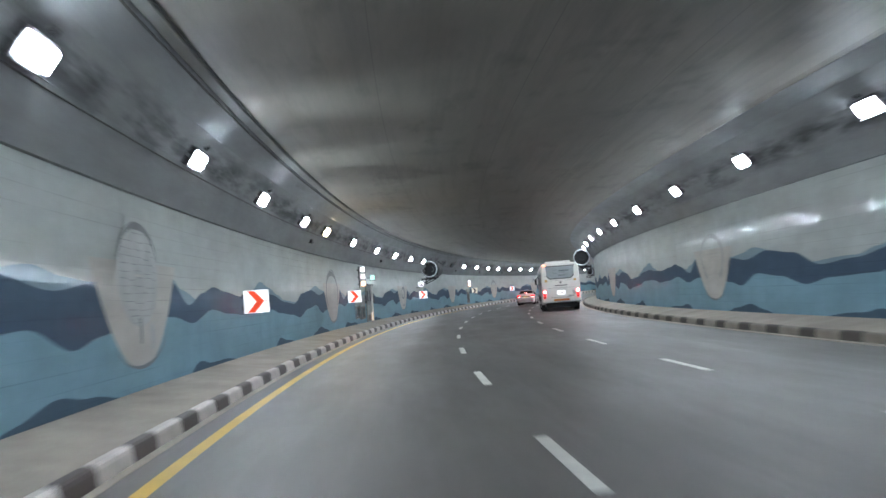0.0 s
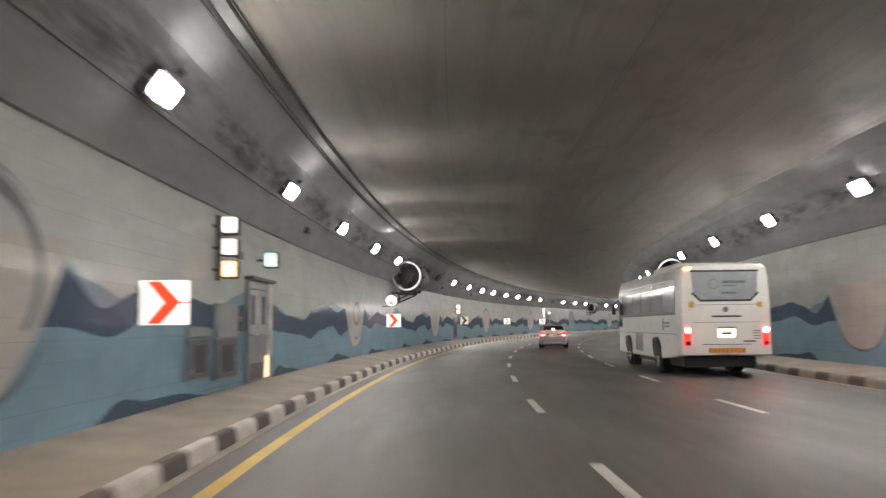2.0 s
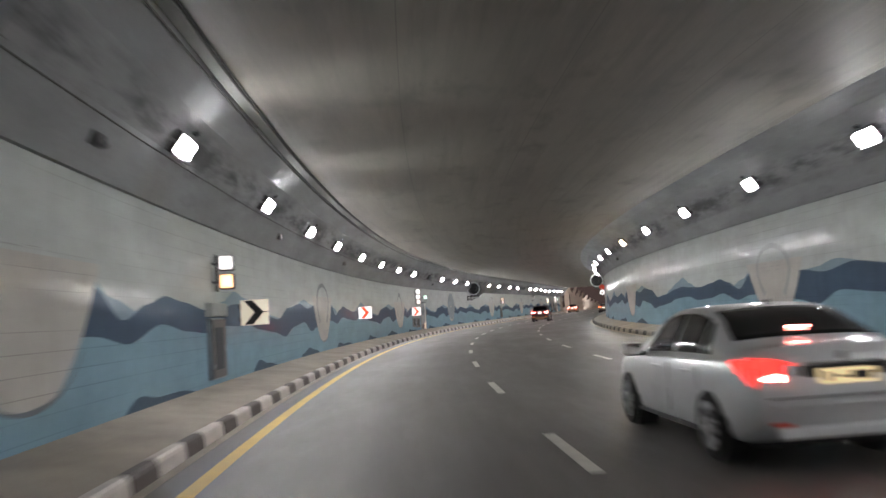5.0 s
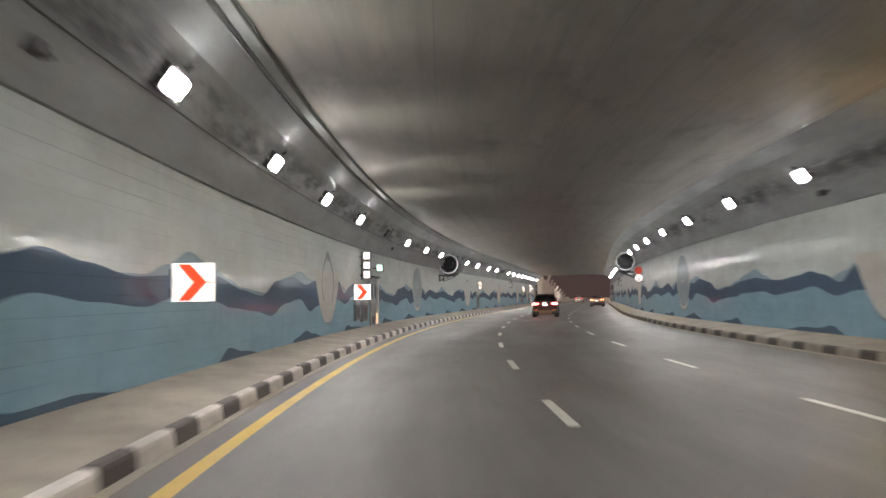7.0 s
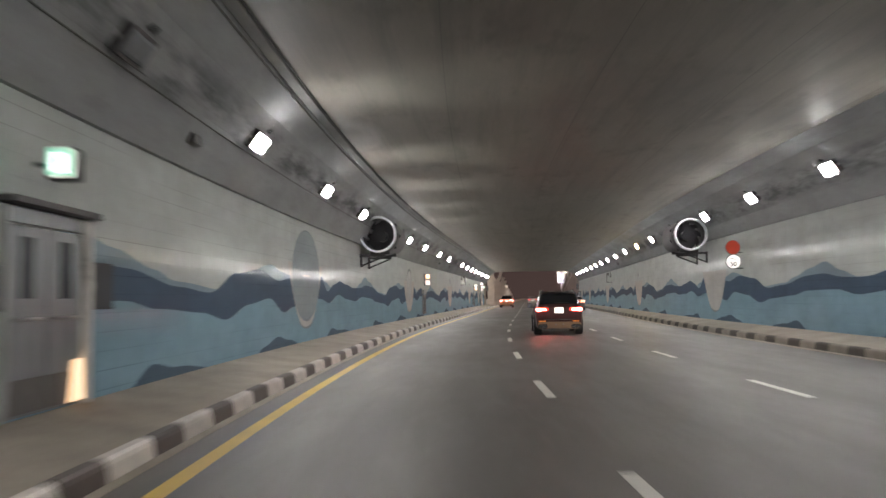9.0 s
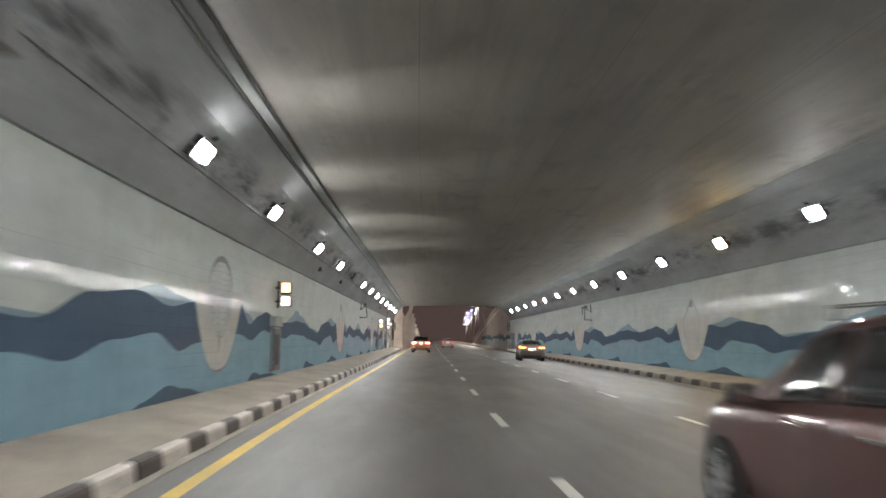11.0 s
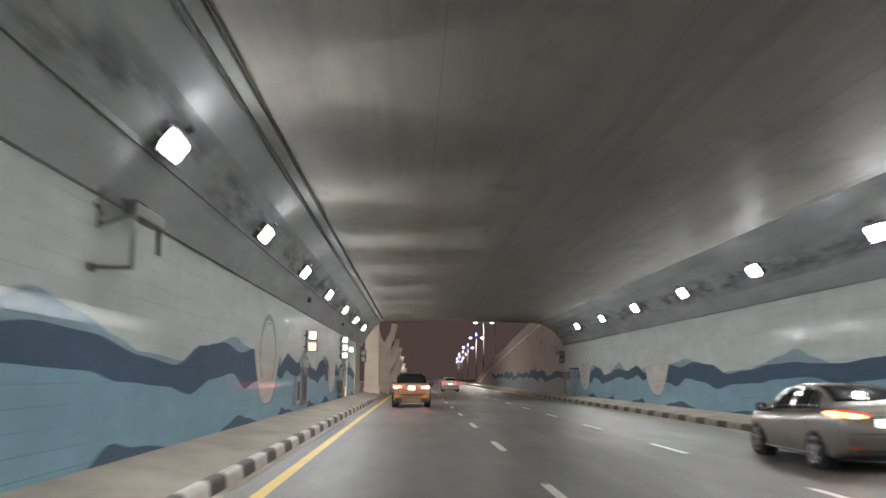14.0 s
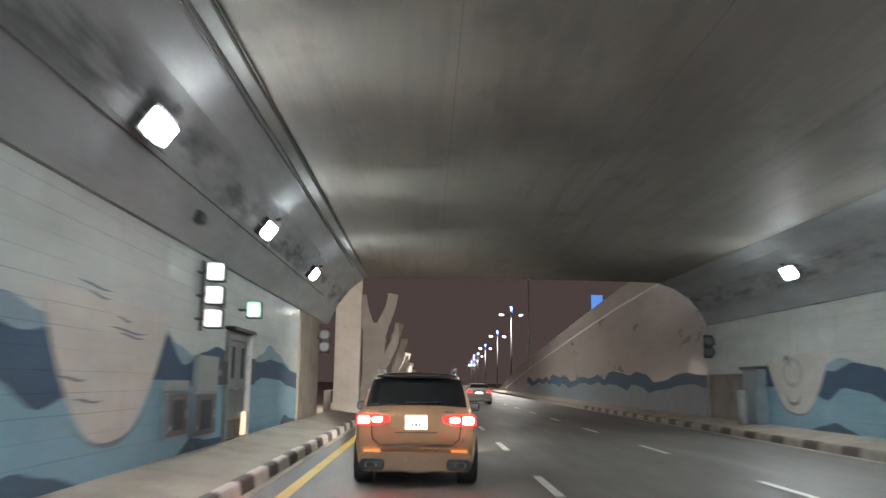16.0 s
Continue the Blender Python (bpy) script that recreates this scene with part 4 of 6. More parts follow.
for s, d, z, side in ((26.5, -4.43, 4.05, 1), (46.5, -4.43, 4.05, 1), (93.6, -4.43, 4.05, 1), (106.5, -4.43, 4.05, 1), (139.2, -4.43, 4.05, 1), (186.4, -4.43, 4.05, 1),
                      (193.6, -4.43, 4.05, 1), (226.2, -4.43, 4.05, 1), (239.2, -4.43, 4.05, 1), (80.5, -4.43, 4.05, 1), (121.0, 9.98, 4.2, -1), (198.5, 9.98, 4.2, -1)):
    m = stand(s, d, z) @ pose(0, 0, 0, 0, 0, 0 if side > 0 else 180)
    if box_proto is None:
        box_proto = thing("junction_box", "small dark junction box on the haunch", "junction box", "junction boxes", m)
        part("case", boxed((0.22, 0.34, 0.16), (0.06, 0, 0), 0.02), M_DARK, box_proto)
        part("spout", tube(bmesh.new(), (0.08, 0.12, 0), (0.08, 0.40, 0.02), 0.03, 10), M_DARK, box_proto)
    else:
        copy_thing(box_proto, m)


def run_tube(d, z, r, s0, s1, sides=8):
    prof = [(d + r * math.cos(2 * math.pi * i / sides), z + r * math.sin(2 * math.pi * i / sides)) for i in range(sides)]
    return sweep(prof, s0, s1, 2.0)


M_SHEATH = mottled("sooty_cable_sheath", (0.16, 0.16, 0.158), 0.95, 3.0, 0.4, 40.0, 0.1, spec=0.04)
conduits = thing("conduit_run", "dark conduits along the ceiling edge and lamp line, one in place of a groove", "conduit", kind="structure")
# The second tube is added in place of a thin dark ceiling groove.
for d, z, r in ((-3.285, 5.352, 0.017), (-2.975, 5.436, 0.015)):
    part("conduit", run_tube(d, z, r, START + 1, PORTAL - 4), M_SHEATH, conduits, smooth=True)
for d, z, r in ((-4.205, 4.335, 0.013),):
    part("lamp_cable", run_tube(d, z, r, START + 1, PORTAL - 4), M_SHEATH, conduits, smooth=True)

def traffic_light(m, side):
    t = thing("traffic_light", "black two-lamp traffic light, unlit, at the tunnel mouth", "traffic light", "mouth traffic lights", m)
    part("backboard", boxed((0.36, 0.10, 0.86), (0, 0.06, 0), 0.05), M_BLACK, t)
    for z in (-0.21, 0.21):
        lamp = part("lamp", disc(0.19, -0.02, 0.06, 0, z, 28), M_DARK, t)
        part("visor", tube(bmesh.new(), (0, -0.16, z), (0, 0.0, z), 0.185, 24, 0.195, caps=False), M_BLACK, lamp)
        part("glass", disc(0.15, -0.028, -0.018, 0, z, 28), M_LAMP_OFF, lamp)
    part("arm", boxed((0.34, 0.05, 0.06), (side * 0.30, 0.08, 0.1), 0.01), M_DARK, t)
    return t


traffic_light(stand(255.0, -4.28, 2.88), -1)
traffic_light(stand(257.2, 9.86, 2.98), 1)
t = thing("wall_cabinet", "tall grey cabinet with a dark cap by the mouth", "cabinet", m=stand(253.3, RIGHT - 0.16, 0.30))
part("body", boxed((0.32, 1.2, 1.75), (0, 0, 0.9), 0.02), M_CAB_GREY, t)
part("cap", boxed((0.40, 1.5, 0.10), (-0.02, 0, 1.82), 0.015), M_DARK, t)
part("door", boxed((0.02, 1.0, 1.5), (-0.17, 0, 0.92), 0.006), M_CAB_GREY, t)
t = thing("guide_post", "short pale post in front of the cabinet", "post", m=stand(253.4, RIGHT - 0.55, 0.30))
part("post", tube(bmesh.new(), (0, 0, 0), (0, 0, 1.1), 0.16, 20), M_NICHE, t, smooth=True)
part("cap", tube(bmesh.new(), (0, 0, 1.1), (0, 0, 1.15), 0.17, 20), M_GREY, t)
# ---------------------------------------------------------------- outside the mouth
M_FIN = mottled("fin_pale_concrete", (0.60, 0.55, 0.50), 0.6, 1.2, 0.2, 30.0, 0.2)
M_CUT = mottled("cutting_wall_grey", (0.46, 0.42, 0.38), 0.3, 0.35, 0.35, 5.0, 0.10, "UV", (0.6, 2.0, 1), coat=0.6)
M_RAIL = mottled("rail_pale_paint", (0.78, 0.76, 0.72), 0.4, 2.0, 0.15, 30.0, 0.05)
M_GROUND = mottled("dry_sand", (0.20, 0.16, 0.12), 0.9, 0.3, 0.3, 12.0, 0.4)
M_POLE = mottled("pole_grey_steel", (0.045, 0.045, 0.048), 0.6, 4.0, 0.2, 50.0, 0.05)
M_STREET = glow("street_lamp_white", (1.0, 0.94, 0.86), 60.0)
M_BLUE_GLOW = glow("blue_marker", (0.10, 0.16, 1.0), 14.0)
M_BLUE_SIGN = glow("blue_sign_face", (0.06, 0.26, 0.80), 0.6)

bm = bmesh.new()
bmesh.ops.create_grid(bm, x_segments=2, y_segments=2, size=2500, matrix=Matrix.Translation((300, 600, -0.35)))
setting("ground", bm, M_GROUND, "dark dry sandy ground in the night", "ground")

# face of the mouth, over the ceiling
setting("portal_face", sweep([(LEFT - 0.4, 6.21), (RIGHT + 0.4, 6.21), (RIGHT + 0.4, 7.4), (LEFT - 0.4, 7.4)], PORTAL - 0.6, PORTAL, 0.6), M_CEIL,
        "concrete beam over the tunnel mouth", "wall")

# right cutting wall that falls away with distance
TOPS = [(PORTAL + 0.2, 7.2), (272, 6.95), (286, 6.1), (300, 5.2), (325, 3.7), (352, 1.0), (360, 0.4)]


def falling(d0, d1, low, high_keys, s0, s1, step=2.0):
    n = round((s1 - s0) / step)
    rows, uvs = [], []
    for i in range(n + 1):
        s = s0 + (s1 - s0) * i / n
        for_top = np.interp(s, [k[0] for k in high_keys], [k[1] for k in high_keys])
        rows.append([at(s, d0, low), at(s, d0, for_top), at(s, d1, for_top), at(s, d1, low)])
        uvs.append([(s, low), (s, for_top), (s, for_top + 0.4), (s, for_top * 2), (s, for_top * 2 + 0.4)])
    b = sheet(rows, uvs, True)
    bmesh.ops.recalc_face_normals(b, faces=b.faces)
    return b


cut = setting("wall_cutting", falling(RIGHT, RIGHT + 0.4, -0.3, TOPS, PORTAL + 0.2, 360), M_CUT, "sloping glossy retaining wall beyond the mouth", "wall")


def strip_on(keys_low, keys_high, lift, s0, s1, lobes):
    n = round((s1 - s0) / 0.5)
    rows, uvs = [], []
    for i in range(n + 1):
        s = s0 + (s1 - s0) * i / n
        a = keys_low if isinstance(keys_low, float) else level(keys_low, lobes, s)
        b = max(a + 0.01, level(keys_high, lobes, s))
        rows.append([at(s, RIGHT - lift, a), at(s, RIGHT - lift, b)])
        uvs.append([(s, a), (s, b)])
    return sheet(rows, uvs)


OUT_LOBES = [250.6, 274.0, 297.6, 321.2]
part("dark_wave", strip_on(LOW, TOP, 0.006, PORTAL + 0.3, 318, OUT_LOBES), M_SLATE, cut, "dark painted wave")
part("blue_wave", strip_on(0.3, LOW, 0.006, PORTAL + 0.3, 318, OUT_LOBES), M_CAB_GREY, cut, "dull blue-grey painted band")
rail_rows = [(PORTAL + 3.0, 6.3), (272, 5.85), (286, 5.0), (300, 4.05), (325, 2.3), (346, 0.6)]
rows = []
for i in range(44):
    s = rail_rows[0][0] + (rail_rows[-1][0] - rail_rows[0][0]) * i / 43
    z = np.interp(s, [r[0] for r in rail_rows], [r[1] for r in rail_rows])
    rows.append([at(s, RIGHT + 0.01, z), at(s, RIGHT - 0.03, z + 0.02), at(s, RIGHT - 0.03, z + 0.12), at(s, RIGHT + 0.01, z + 0.14)])
bm = sheet(rows, None, True)
bmesh.ops.recalc_face_normals(bm, faces=bm.faces)
part("rail", bm, M_RAIL, cut, "pale sloping rail")

# left: a pale fin standing across the walkway, then branching fins down the road
t = thing("concrete_fin", "tall pale concrete fin beyond the tunnel mouth", "wall fin", m=stand(260.6, -4.0, 0.20))
part("slab", boxed((1.05, 0.5, 7.2), (0, 0, 3.6), 0.02), M_FIN, t)
part("plinth", boxed((1.2, 0.7, 0.5), (0, 0, 0.2), 0.02), M_FIN, t)
setting("wall_low", sweep([(LEFT - 0.2, -0.3), (LEFT - 0.2, 1.1), (LEFT - 0.5, 1.1), (LEFT - 0.5, -0.3)], 262.0, 420, 3.0), M_FIN,
        "low pale concrete wall beside the road", "wall")


def ribbon(points, widths, depth=0.35):
    """A flat limb that follows a smooth line in the y-z plane, with a width at each point."""
    n = len(points)
    line, half = [], []
    for i in range(n - 1):
        p0, p1, p2, p3 = (Vector(points[max(0, min(n - 1, k))]) for k in (i - 1, i, i + 1, i + 2))
        for k in range(5 + (i == n - 2)):
            u = k / 5
            line.append(0.5 * (2 * p1 + (p2 - p0) * u + (2 * p0 - 5 * p1 + 4 * p2 - p3) * u * u + (3 * p1 - p0 - 3 * p2 + p3) * u ** 3))
            half.append(widths[i] + (widths[i + 1] - widths[i]) * u)
    bm = bmesh.new()
    rings = []
    for i, (p, w) in enumerate(zip(line, half)):
        d = (line[min(i + 1, len(line) - 1)] - line[max(i - 1, 0)]).normalized()
        nrm = Vector((d.y, -d.x)) * w
        rings.append([bm.verts.new((x, q.x, q.y)) for x, q in ((-depth / 2, p + nrm), (-depth / 2, p - nrm), (depth / 2, p - nrm), (depth / 2, p + nrm))])
    for r0, r1 in zip(rings, rings[1:]):
        for k in range(4):
            bm.faces.new((r0[k], r0[(k + 1) % 4], r1[(k + 1) % 4], r1[k]))
    bm.faces.new(rings[0])
    bm.faces.new(rings[-1])
    bmesh.ops.recalc_face_normals(bm, faces=bm.faces)
    return bm


def fin_tree(s, h):
    """Stands across the walkway: a broad trunk that forks, with a lower limb toward the road."""
    t = thing("concrete_tree_fin", "pale concrete fin shaped like a branching tree", "wall fin", "branching fins", stand(s, -3.45, -0.25, 90))
    part("trunk", ribbon([(0.05, 0), (0.02, h * 0.35), (0.0, h * 0.76)], [0.62, 0.52, 0.60], 0.34), M_FIN, t)
    part("limb", ribbon([(0.12, h * 0.60), (0.34, h * 0.74), (0.58, h * 0.88), (0.66, h * 0.99)], [0.38, 0.30, 0.24, 0.20], 0.33), M_FIN, t)
    part("limb", ribbon([(-0.12, h * 0.60), (-0.42, h * 0.74), (-0.78, h * 0.88), (-0.92, h)], [0.38, 0.30, 0.25, 0.26], 0.32), M_FIN, t)
    part("twig", ribbon([(-0.1, h * 0.36), (-0.60, h * 0.46), (-1.05, h * 0.60), (-1.15, h * 0.74)], [0.30, 0.26, 0.20, 0.10], 0.31), M_FIN, t)
    part("twig", ribbon([(-0.1, h * 0.14), (-0.62, h * 0.24), (-1.10, h * 0.36), (-1.28, h * 0.50)], [0.26, 0.24, 0.18, 0.08], 0.30), M_FIN, t)

for s, h in ((268.5, 6.2), (278.0, 5.35), (288.0, 4.9), (299.0, 4.2), (311.0, 3.6), (324.0, 3.1), (338.0, 2.6)):
    fin_tree(s, h)

lamp_proto = None
# Lamp at 291 m is added on the left to brighten the cutting wall.
for s, d in ((291.0, -7.2), (345.0, 10.9), (400.0, 13.2), (462.0, 14.6), (530.0, 16.2), (600.0, 18.4), (690.0, 21.5)):
    m = stand(s, d)
    m.translation.z = -0.36
    if lamp_proto is None:
        lamp_proto = thing("street_lamp", "tall steel street lamp with two lit heads", "street lamp", "street lamps", m)
        part("pole", tube(bmesh.new(), (0, 0, 0), (0, 0, 12.2), 0.13, 12, 0.07), M_POLE, lamp_proto, smooth=True)
        part("base", tube(bmesh.new(), (0, 0, 0), (0, 0, 0.6), 0.24, 12), M_POLE, lamp_proto)
        for x in (-1, 1):
            arm = part("arm", tube(bmesh.new(), (0, 0, 11.9), (x * 1.25, 0, 12.2), 0.045, 8), M_POLE, lamp_proto)
            head = part("head", boxed((0.7, 0.28, 0.12), (x * 1.45, 0, 12.2), 0.03), M_GREY, lamp_proto)
            part("lens", boxed((0.55, 0.24, 0.10), (x * 1.45, -0.02, 12.11), 0.02), M_STREET, head, "glowing lens")
        for x in (-1, 1):
            beam = bpy.data.lights.new("beam", "AREA")
            beam.shape, beam.size, beam.size_y, beam.energy, beam.color = "RECTANGLE", 0.5, 0.22, 1500.0, (1.0, 0.95, 0.88)
            ob = new("beam", beam)
            ob.parent = lamp_proto
            ob.matrix_basis = pose(x * 1.45, -0.02, 12.03)
        part("marker", tube(bmesh.new(), (0, 0, 12.7), (0, 0, 13.3), 0.14, 10), M_BLUE_GLOW, lamp_proto, "small blue glowing marker")
        part("marker_stem", tube(bmesh.new(), (0, 0, 12.2), (0, 0, 12.7), 0.04, 8), M_POLE, lamp_proto)
    else:
        copy_thing(lamp_proto, m)
t = thing("mast", "thin pale steel mast behind the cutting wall", "mast", m=stand(326.5, 11.3, -0.3))
part("pole", tube(bmesh.new(), (0, 0, 0), (0, 0, 14.6), 0.16, 12, 0.10), M_RING, t, smooth=True)
part("base", tube(bmesh.new(), (0, 0, 0), (0, 0, 0.5), 0.3, 12), M_GREY, t)
t = thing("blue_board", "lit blue direction board on a pole", "road sign", m=stand(326.0, 19.6, -0.3))
part("pole", tube(bmesh.new(), (0, 0.1, 0), (0, 0.1, 10.9), 0.12, 12), M_POLE, t, smooth=True)
part("board", boxed((1.5, 0.12, 2.0), (0, 0, 11.6), 0.03), M_GREY, t)
part("face", boxed((1.4, 0.02, 1.9), (0, -0.075, 11.6)), M_BLUE_SIGN, t, "lit blue face")
# ---------------------------------------------------------------- vehicles: local y runs forward from the rear bumper, x to the right


def car_paint(name, color, metal=0.3, rough=0.32):
    m = Mat(name, color, rough, metal, coat=0.8)
    m.b.inputs["Coat Roughness"].default_value = 0.08
    v = m.coords("Object")
    fl, dust = m.noise(v, 400.0, 2, 0.5), m.noise(v, 2.2, 5, 0.65)
    col = m.mix(fl, tuple(c * 0.85 for c in color), tuple(min(1, c * 1.15) for c in color))
    m.paint(m.mix(m.ramp(dust, 0.5, 0.8, (0, 0, 0, 1), (0.25, 0.25, 0.25, 1)), col, (0.22, 0.19, 0.16)))
    m.gloss(dust, rough - 0.06, rough + 0.16)
    return m.m


def dark_glass(name="tinted_glass", tint=(0.012, 0.013, 0.015)):
    m = Mat(name, tint, 0.06, coat=0.3, spec=0.6)
    v = m.coords("Object")
    m.gloss(m.noise(v, 3.0, 4, 0.6), 0.04, 0.14)
    return m.m


M_BRONZE = car_paint("bronze_paint", (0.60, 0.36, 0.20), 0.5, 0.26)
M_SILVER = car_paint("silver_paint", (0.74, 0.76, 0.77), 0.15)
M_TAUPE = car_paint("grey_brown_paint", (0.23, 0.205, 0.18))
M_BRONZE_DARK = car_paint("bronze_dark_trim", (0.27, 0.165, 0.10), 0.3, 0.4)
M_MAROON = car_paint("dark_maroon_paint", (0.075, 0.022, 0.02))
M_PEARL = car_paint("white_silver_paint", (0.66, 0.66, 0.66))
M_BUS = mottled("bus_white_paint", (0.84, 0.83, 0.77), 0.32, 1.2, 0.10, 40.0, 0.03, coat=0.5)
M_GLASS = dark_glass()
M_BUSGLASS = mottled("bus_window_band", (0.012, 0.013, 0.014), 0.3, 2.0, 0.2, 40.0, 0.02, spec=0.25)
M_BUSPANE = mottled("bus_tinted_pane", (0.030, 0.034, 0.035), 0.14, 0.9, 0.7, 4.0, 0.0)
M_WINDOWFILM = mottled("rear_window_film", (0.34, 0.37, 0.38), 0.25, 2.0, 0.15, 40.0, 0.02)
M_TYRE = mottled("tyre_rubber", (0.022, 0.021, 0.020), 0.8, 6.0, 0.4, 60.0, 0.3)
M_ALLOY = mottled("alloy_rim", (0.52, 0.52, 0.53), 0.28, 8.0, 0.2, 80.0, 0.03, metal=0.8)
M_CHROME = Mat("chrome_trim", (0.75, 0.75, 0.76), 0.12, 1.0).m
M_TAIL = Mat("tail_lens_red", (0.55, 0.02, 0.015), 0.15, emit=(1.0, 0.04, 0.03), power=1.6, coat=0.6).m
M_TAIL_HOT = glow("tail_lamp_hot", (1.0, 0.16, 0.13), 60.0)
M_TAIL_ORANGE = glow("tail_lamp_orange", (1.0, 0.22, 0.05), 9.0)
# Added emission imitates the light that reflectors send back.
M_REFLECT = Mat("reflector_amber_glow", (0.75, 0.25, 0.06), 0.25, emit=(1.0, 0.30, 0.06), power=0.6).m
# Plate emission stands in for lamp light falling on the plates.
M_PLATE = Mat("plate_white_glow", (0.85, 0.85, 0.82), 0.4, emit=(1.0, 0.95, 0.88), power=1.6).m
M_PLATE_Y = Mat("plate_yellow_glow", (0.80, 0.66, 0.32), 0.4, emit=(1.0, 0.80, 0.45), power=0.5).m
M_HEAD = Mat("headlamp_glass", (0.6, 0.62, 0.65), 0.1, coat=0.8).m


def mirrored(points):
    return points + [(-x, z) for x, z in reversed(points) if x > 1e-6]


def loft_y(stations):
    """Closed rings of (x, z) at growing y, capped at both ends."""
    bm = bmesh.new()
    rings = [[bm.verts.new((x, y, z)) for x, z in ringp] for y, ringp in stations]
    n = len(rings[0])
    for a, b in zip(rings, rings[1:]):
        for i in range(n):
            k = (i + 1) % n
            bm.faces.new((a[i], a[k], b[k], b[i]))
    bm.faces.new(rings[0][::-1])
    bm.faces.new(rings[-1])
    bmesh.ops.recalc_face_normals(bm, faces=bm.faces)
    return bm


def rear_y(z, slope):
    """How far the tail leans forward at a height: the bumper stands out."""
    return slope * max(0.0, (z - 0.58) / 0.42) ** 1.2 + 0.10 * max(0.0, (0.46 - z) / 0.2)


def settle_tail(t, slope, names):
    """Moves the pieces of the tail onto the leaning surface."""
    for ob in t.children:
        if ob.name.split(".")[0] in names:
            zs = [c[2] for c in ob.bound_box]
            ob.location.y += rear_y((min(zs) + max(zs)) / 2, slope)


def pane(corners, thick=0.008, bulge=0.0, n=5, m=3):
    """A glass sheet through four corners (lower left, lower right, upper right, upper left), slightly curved."""
    a, b, c, d = [Vector(p) for p in corners]
    nor = (b - a).cross(d - a).normalized()
    grid = []
    for j in range(m + 1):
        v = j / m
        row = []
        for i in range(n + 1):
            u = i / n
            p = (a * (1 - u) + b * u) * (1 - v) + (d * (1 - u) + c * u) * v
            row.append(p + nor * (bulge * 4 * u * (1 - u)))
        grid.append(row)
    bm = sheet(grid)
    bmesh.ops.recalc_face_normals(bm, faces=bm.faces)
    bmesh.ops.solidify(bm, geom=bm.faces, thickness=thick)
    return bm


def wheel(parent, x, y, r, w, side, spokes=10, rim_r=0.68):
    """side: +1 when the outer face looks to +x."""
    bm = bmesh.new()
    prof = [(-w / 2, r * 0.70), (-w / 2, r * 0.93), (-w * 0.38, r), (w * 0.38, r), (w / 2, r * 0.93), (w / 2, r * 0.70)]
    n = 36
    rings = [[bm.verts.new((x + px, y + pr * math.cos(2 * math.pi * i / n), r + pr * math.sin(2 * math.pi * i / n))) for i in range(n)] for px, pr in prof]
    for a, b in zip(rings, rings[1:] + rings[:1]):
        for i in range(n):
            k = (i + 1) % n
            bm.faces.new((a[i], a[k], b[k], b[i]))
    bmesh.ops.recalc_face_normals(bm, faces=bm.faces)
    ty = part("tyre", bm, M_TYRE, parent, smooth=False)
    bm = bmesh.new()
    tube(bm, (x + side * w * 0.38, y, r), (x + side * w * 0.46, y, r), r * 0.20, 20)
    for k in range(spokes):
        a = 2 * math.pi * k / spokes
        box(bm, (0.03, r * 0.09 * (10 / spokes) ** 0.5, r * rim_r * 0.9), (0, 0, r * rim_r * 0.5), Matrix.Translation((x + side * w * 0.41, y, r)) @ Matrix.Rotation(a, 4, "X"))
    ob = part("rim", bm, M_ALLOY, ty, "alloy rim")
    lip = bmesh.new()
    loops = [[lip.verts.new((x + side * px, y + pr * math.cos(2 * math.pi * i / n), r + pr * math.sin(2 * math.pi * i / n))) for i in range(n)]
             for px, pr in ((w * 0.46, r * 0.72), (w * 0.50, r * 0.70), (w * 0.46, r * 0.63), (w * 0.36, r * 0.62))]
    for a, b in zip(loops, loops[1:]):
        for i in range(n):
            k = (i + 1) % n
            lip.faces.new((a[i], a[k], b[k], b[i]))
    part("rim_lip", lip, M_ALLOY, ty)
    part("brake", tube(bmesh.new(), (x + side * w * 0.30, y, r), (x + side * w * 0.35, y, r), r * 0.68, 24), M_BLACK, ty)
    return ty


def arch(parent, x, y, r, side, material):
    """The dark mouth of a wheel arch, set into the side."""
    bm = tube(bmesh.new(), (x - side * 0.25, y, r * 1.02), (x + side * 0.006, y, r * 1.02), r * 1.17, 32)
    return part("wheel_well", bm, M_BLACK, parent)


def mirrors(parent, W, y, z, paint):
    for side in (-1, 1):
        m = part("mirror", boxed((0.22, 0.13, 0.16), (side * (W / 2 + 0.10), y, z), 0.04), paint, parent)
        part("mirror_glass", boxed((0.17, 0.01, 0.12), (side * (W / 2 + 0.10), y - 0.068, z), 0.003), M_CHROME, m)
        part("mirror_stem", boxed((0.10, 0.05, 0.05), (side * (W / 2 - 0.03), y + 0.02, z - 0.06), 0.01), M_BLACK, m)


def plate(parent, w, h, z, material, bars, y=-0.02, x=0.0):
    p = part("number_plate", boxed((w, 0.012, h), (x, y, z), 0.004), material, parent, "number plate with dark bars")
    for bx, bz, bw, bh in bars:
        part("plate_bar", boxed((bw, 0.004, bh), (x + bx, y - 0.008, z + bz)), M_INKBLACK, p)
    return p


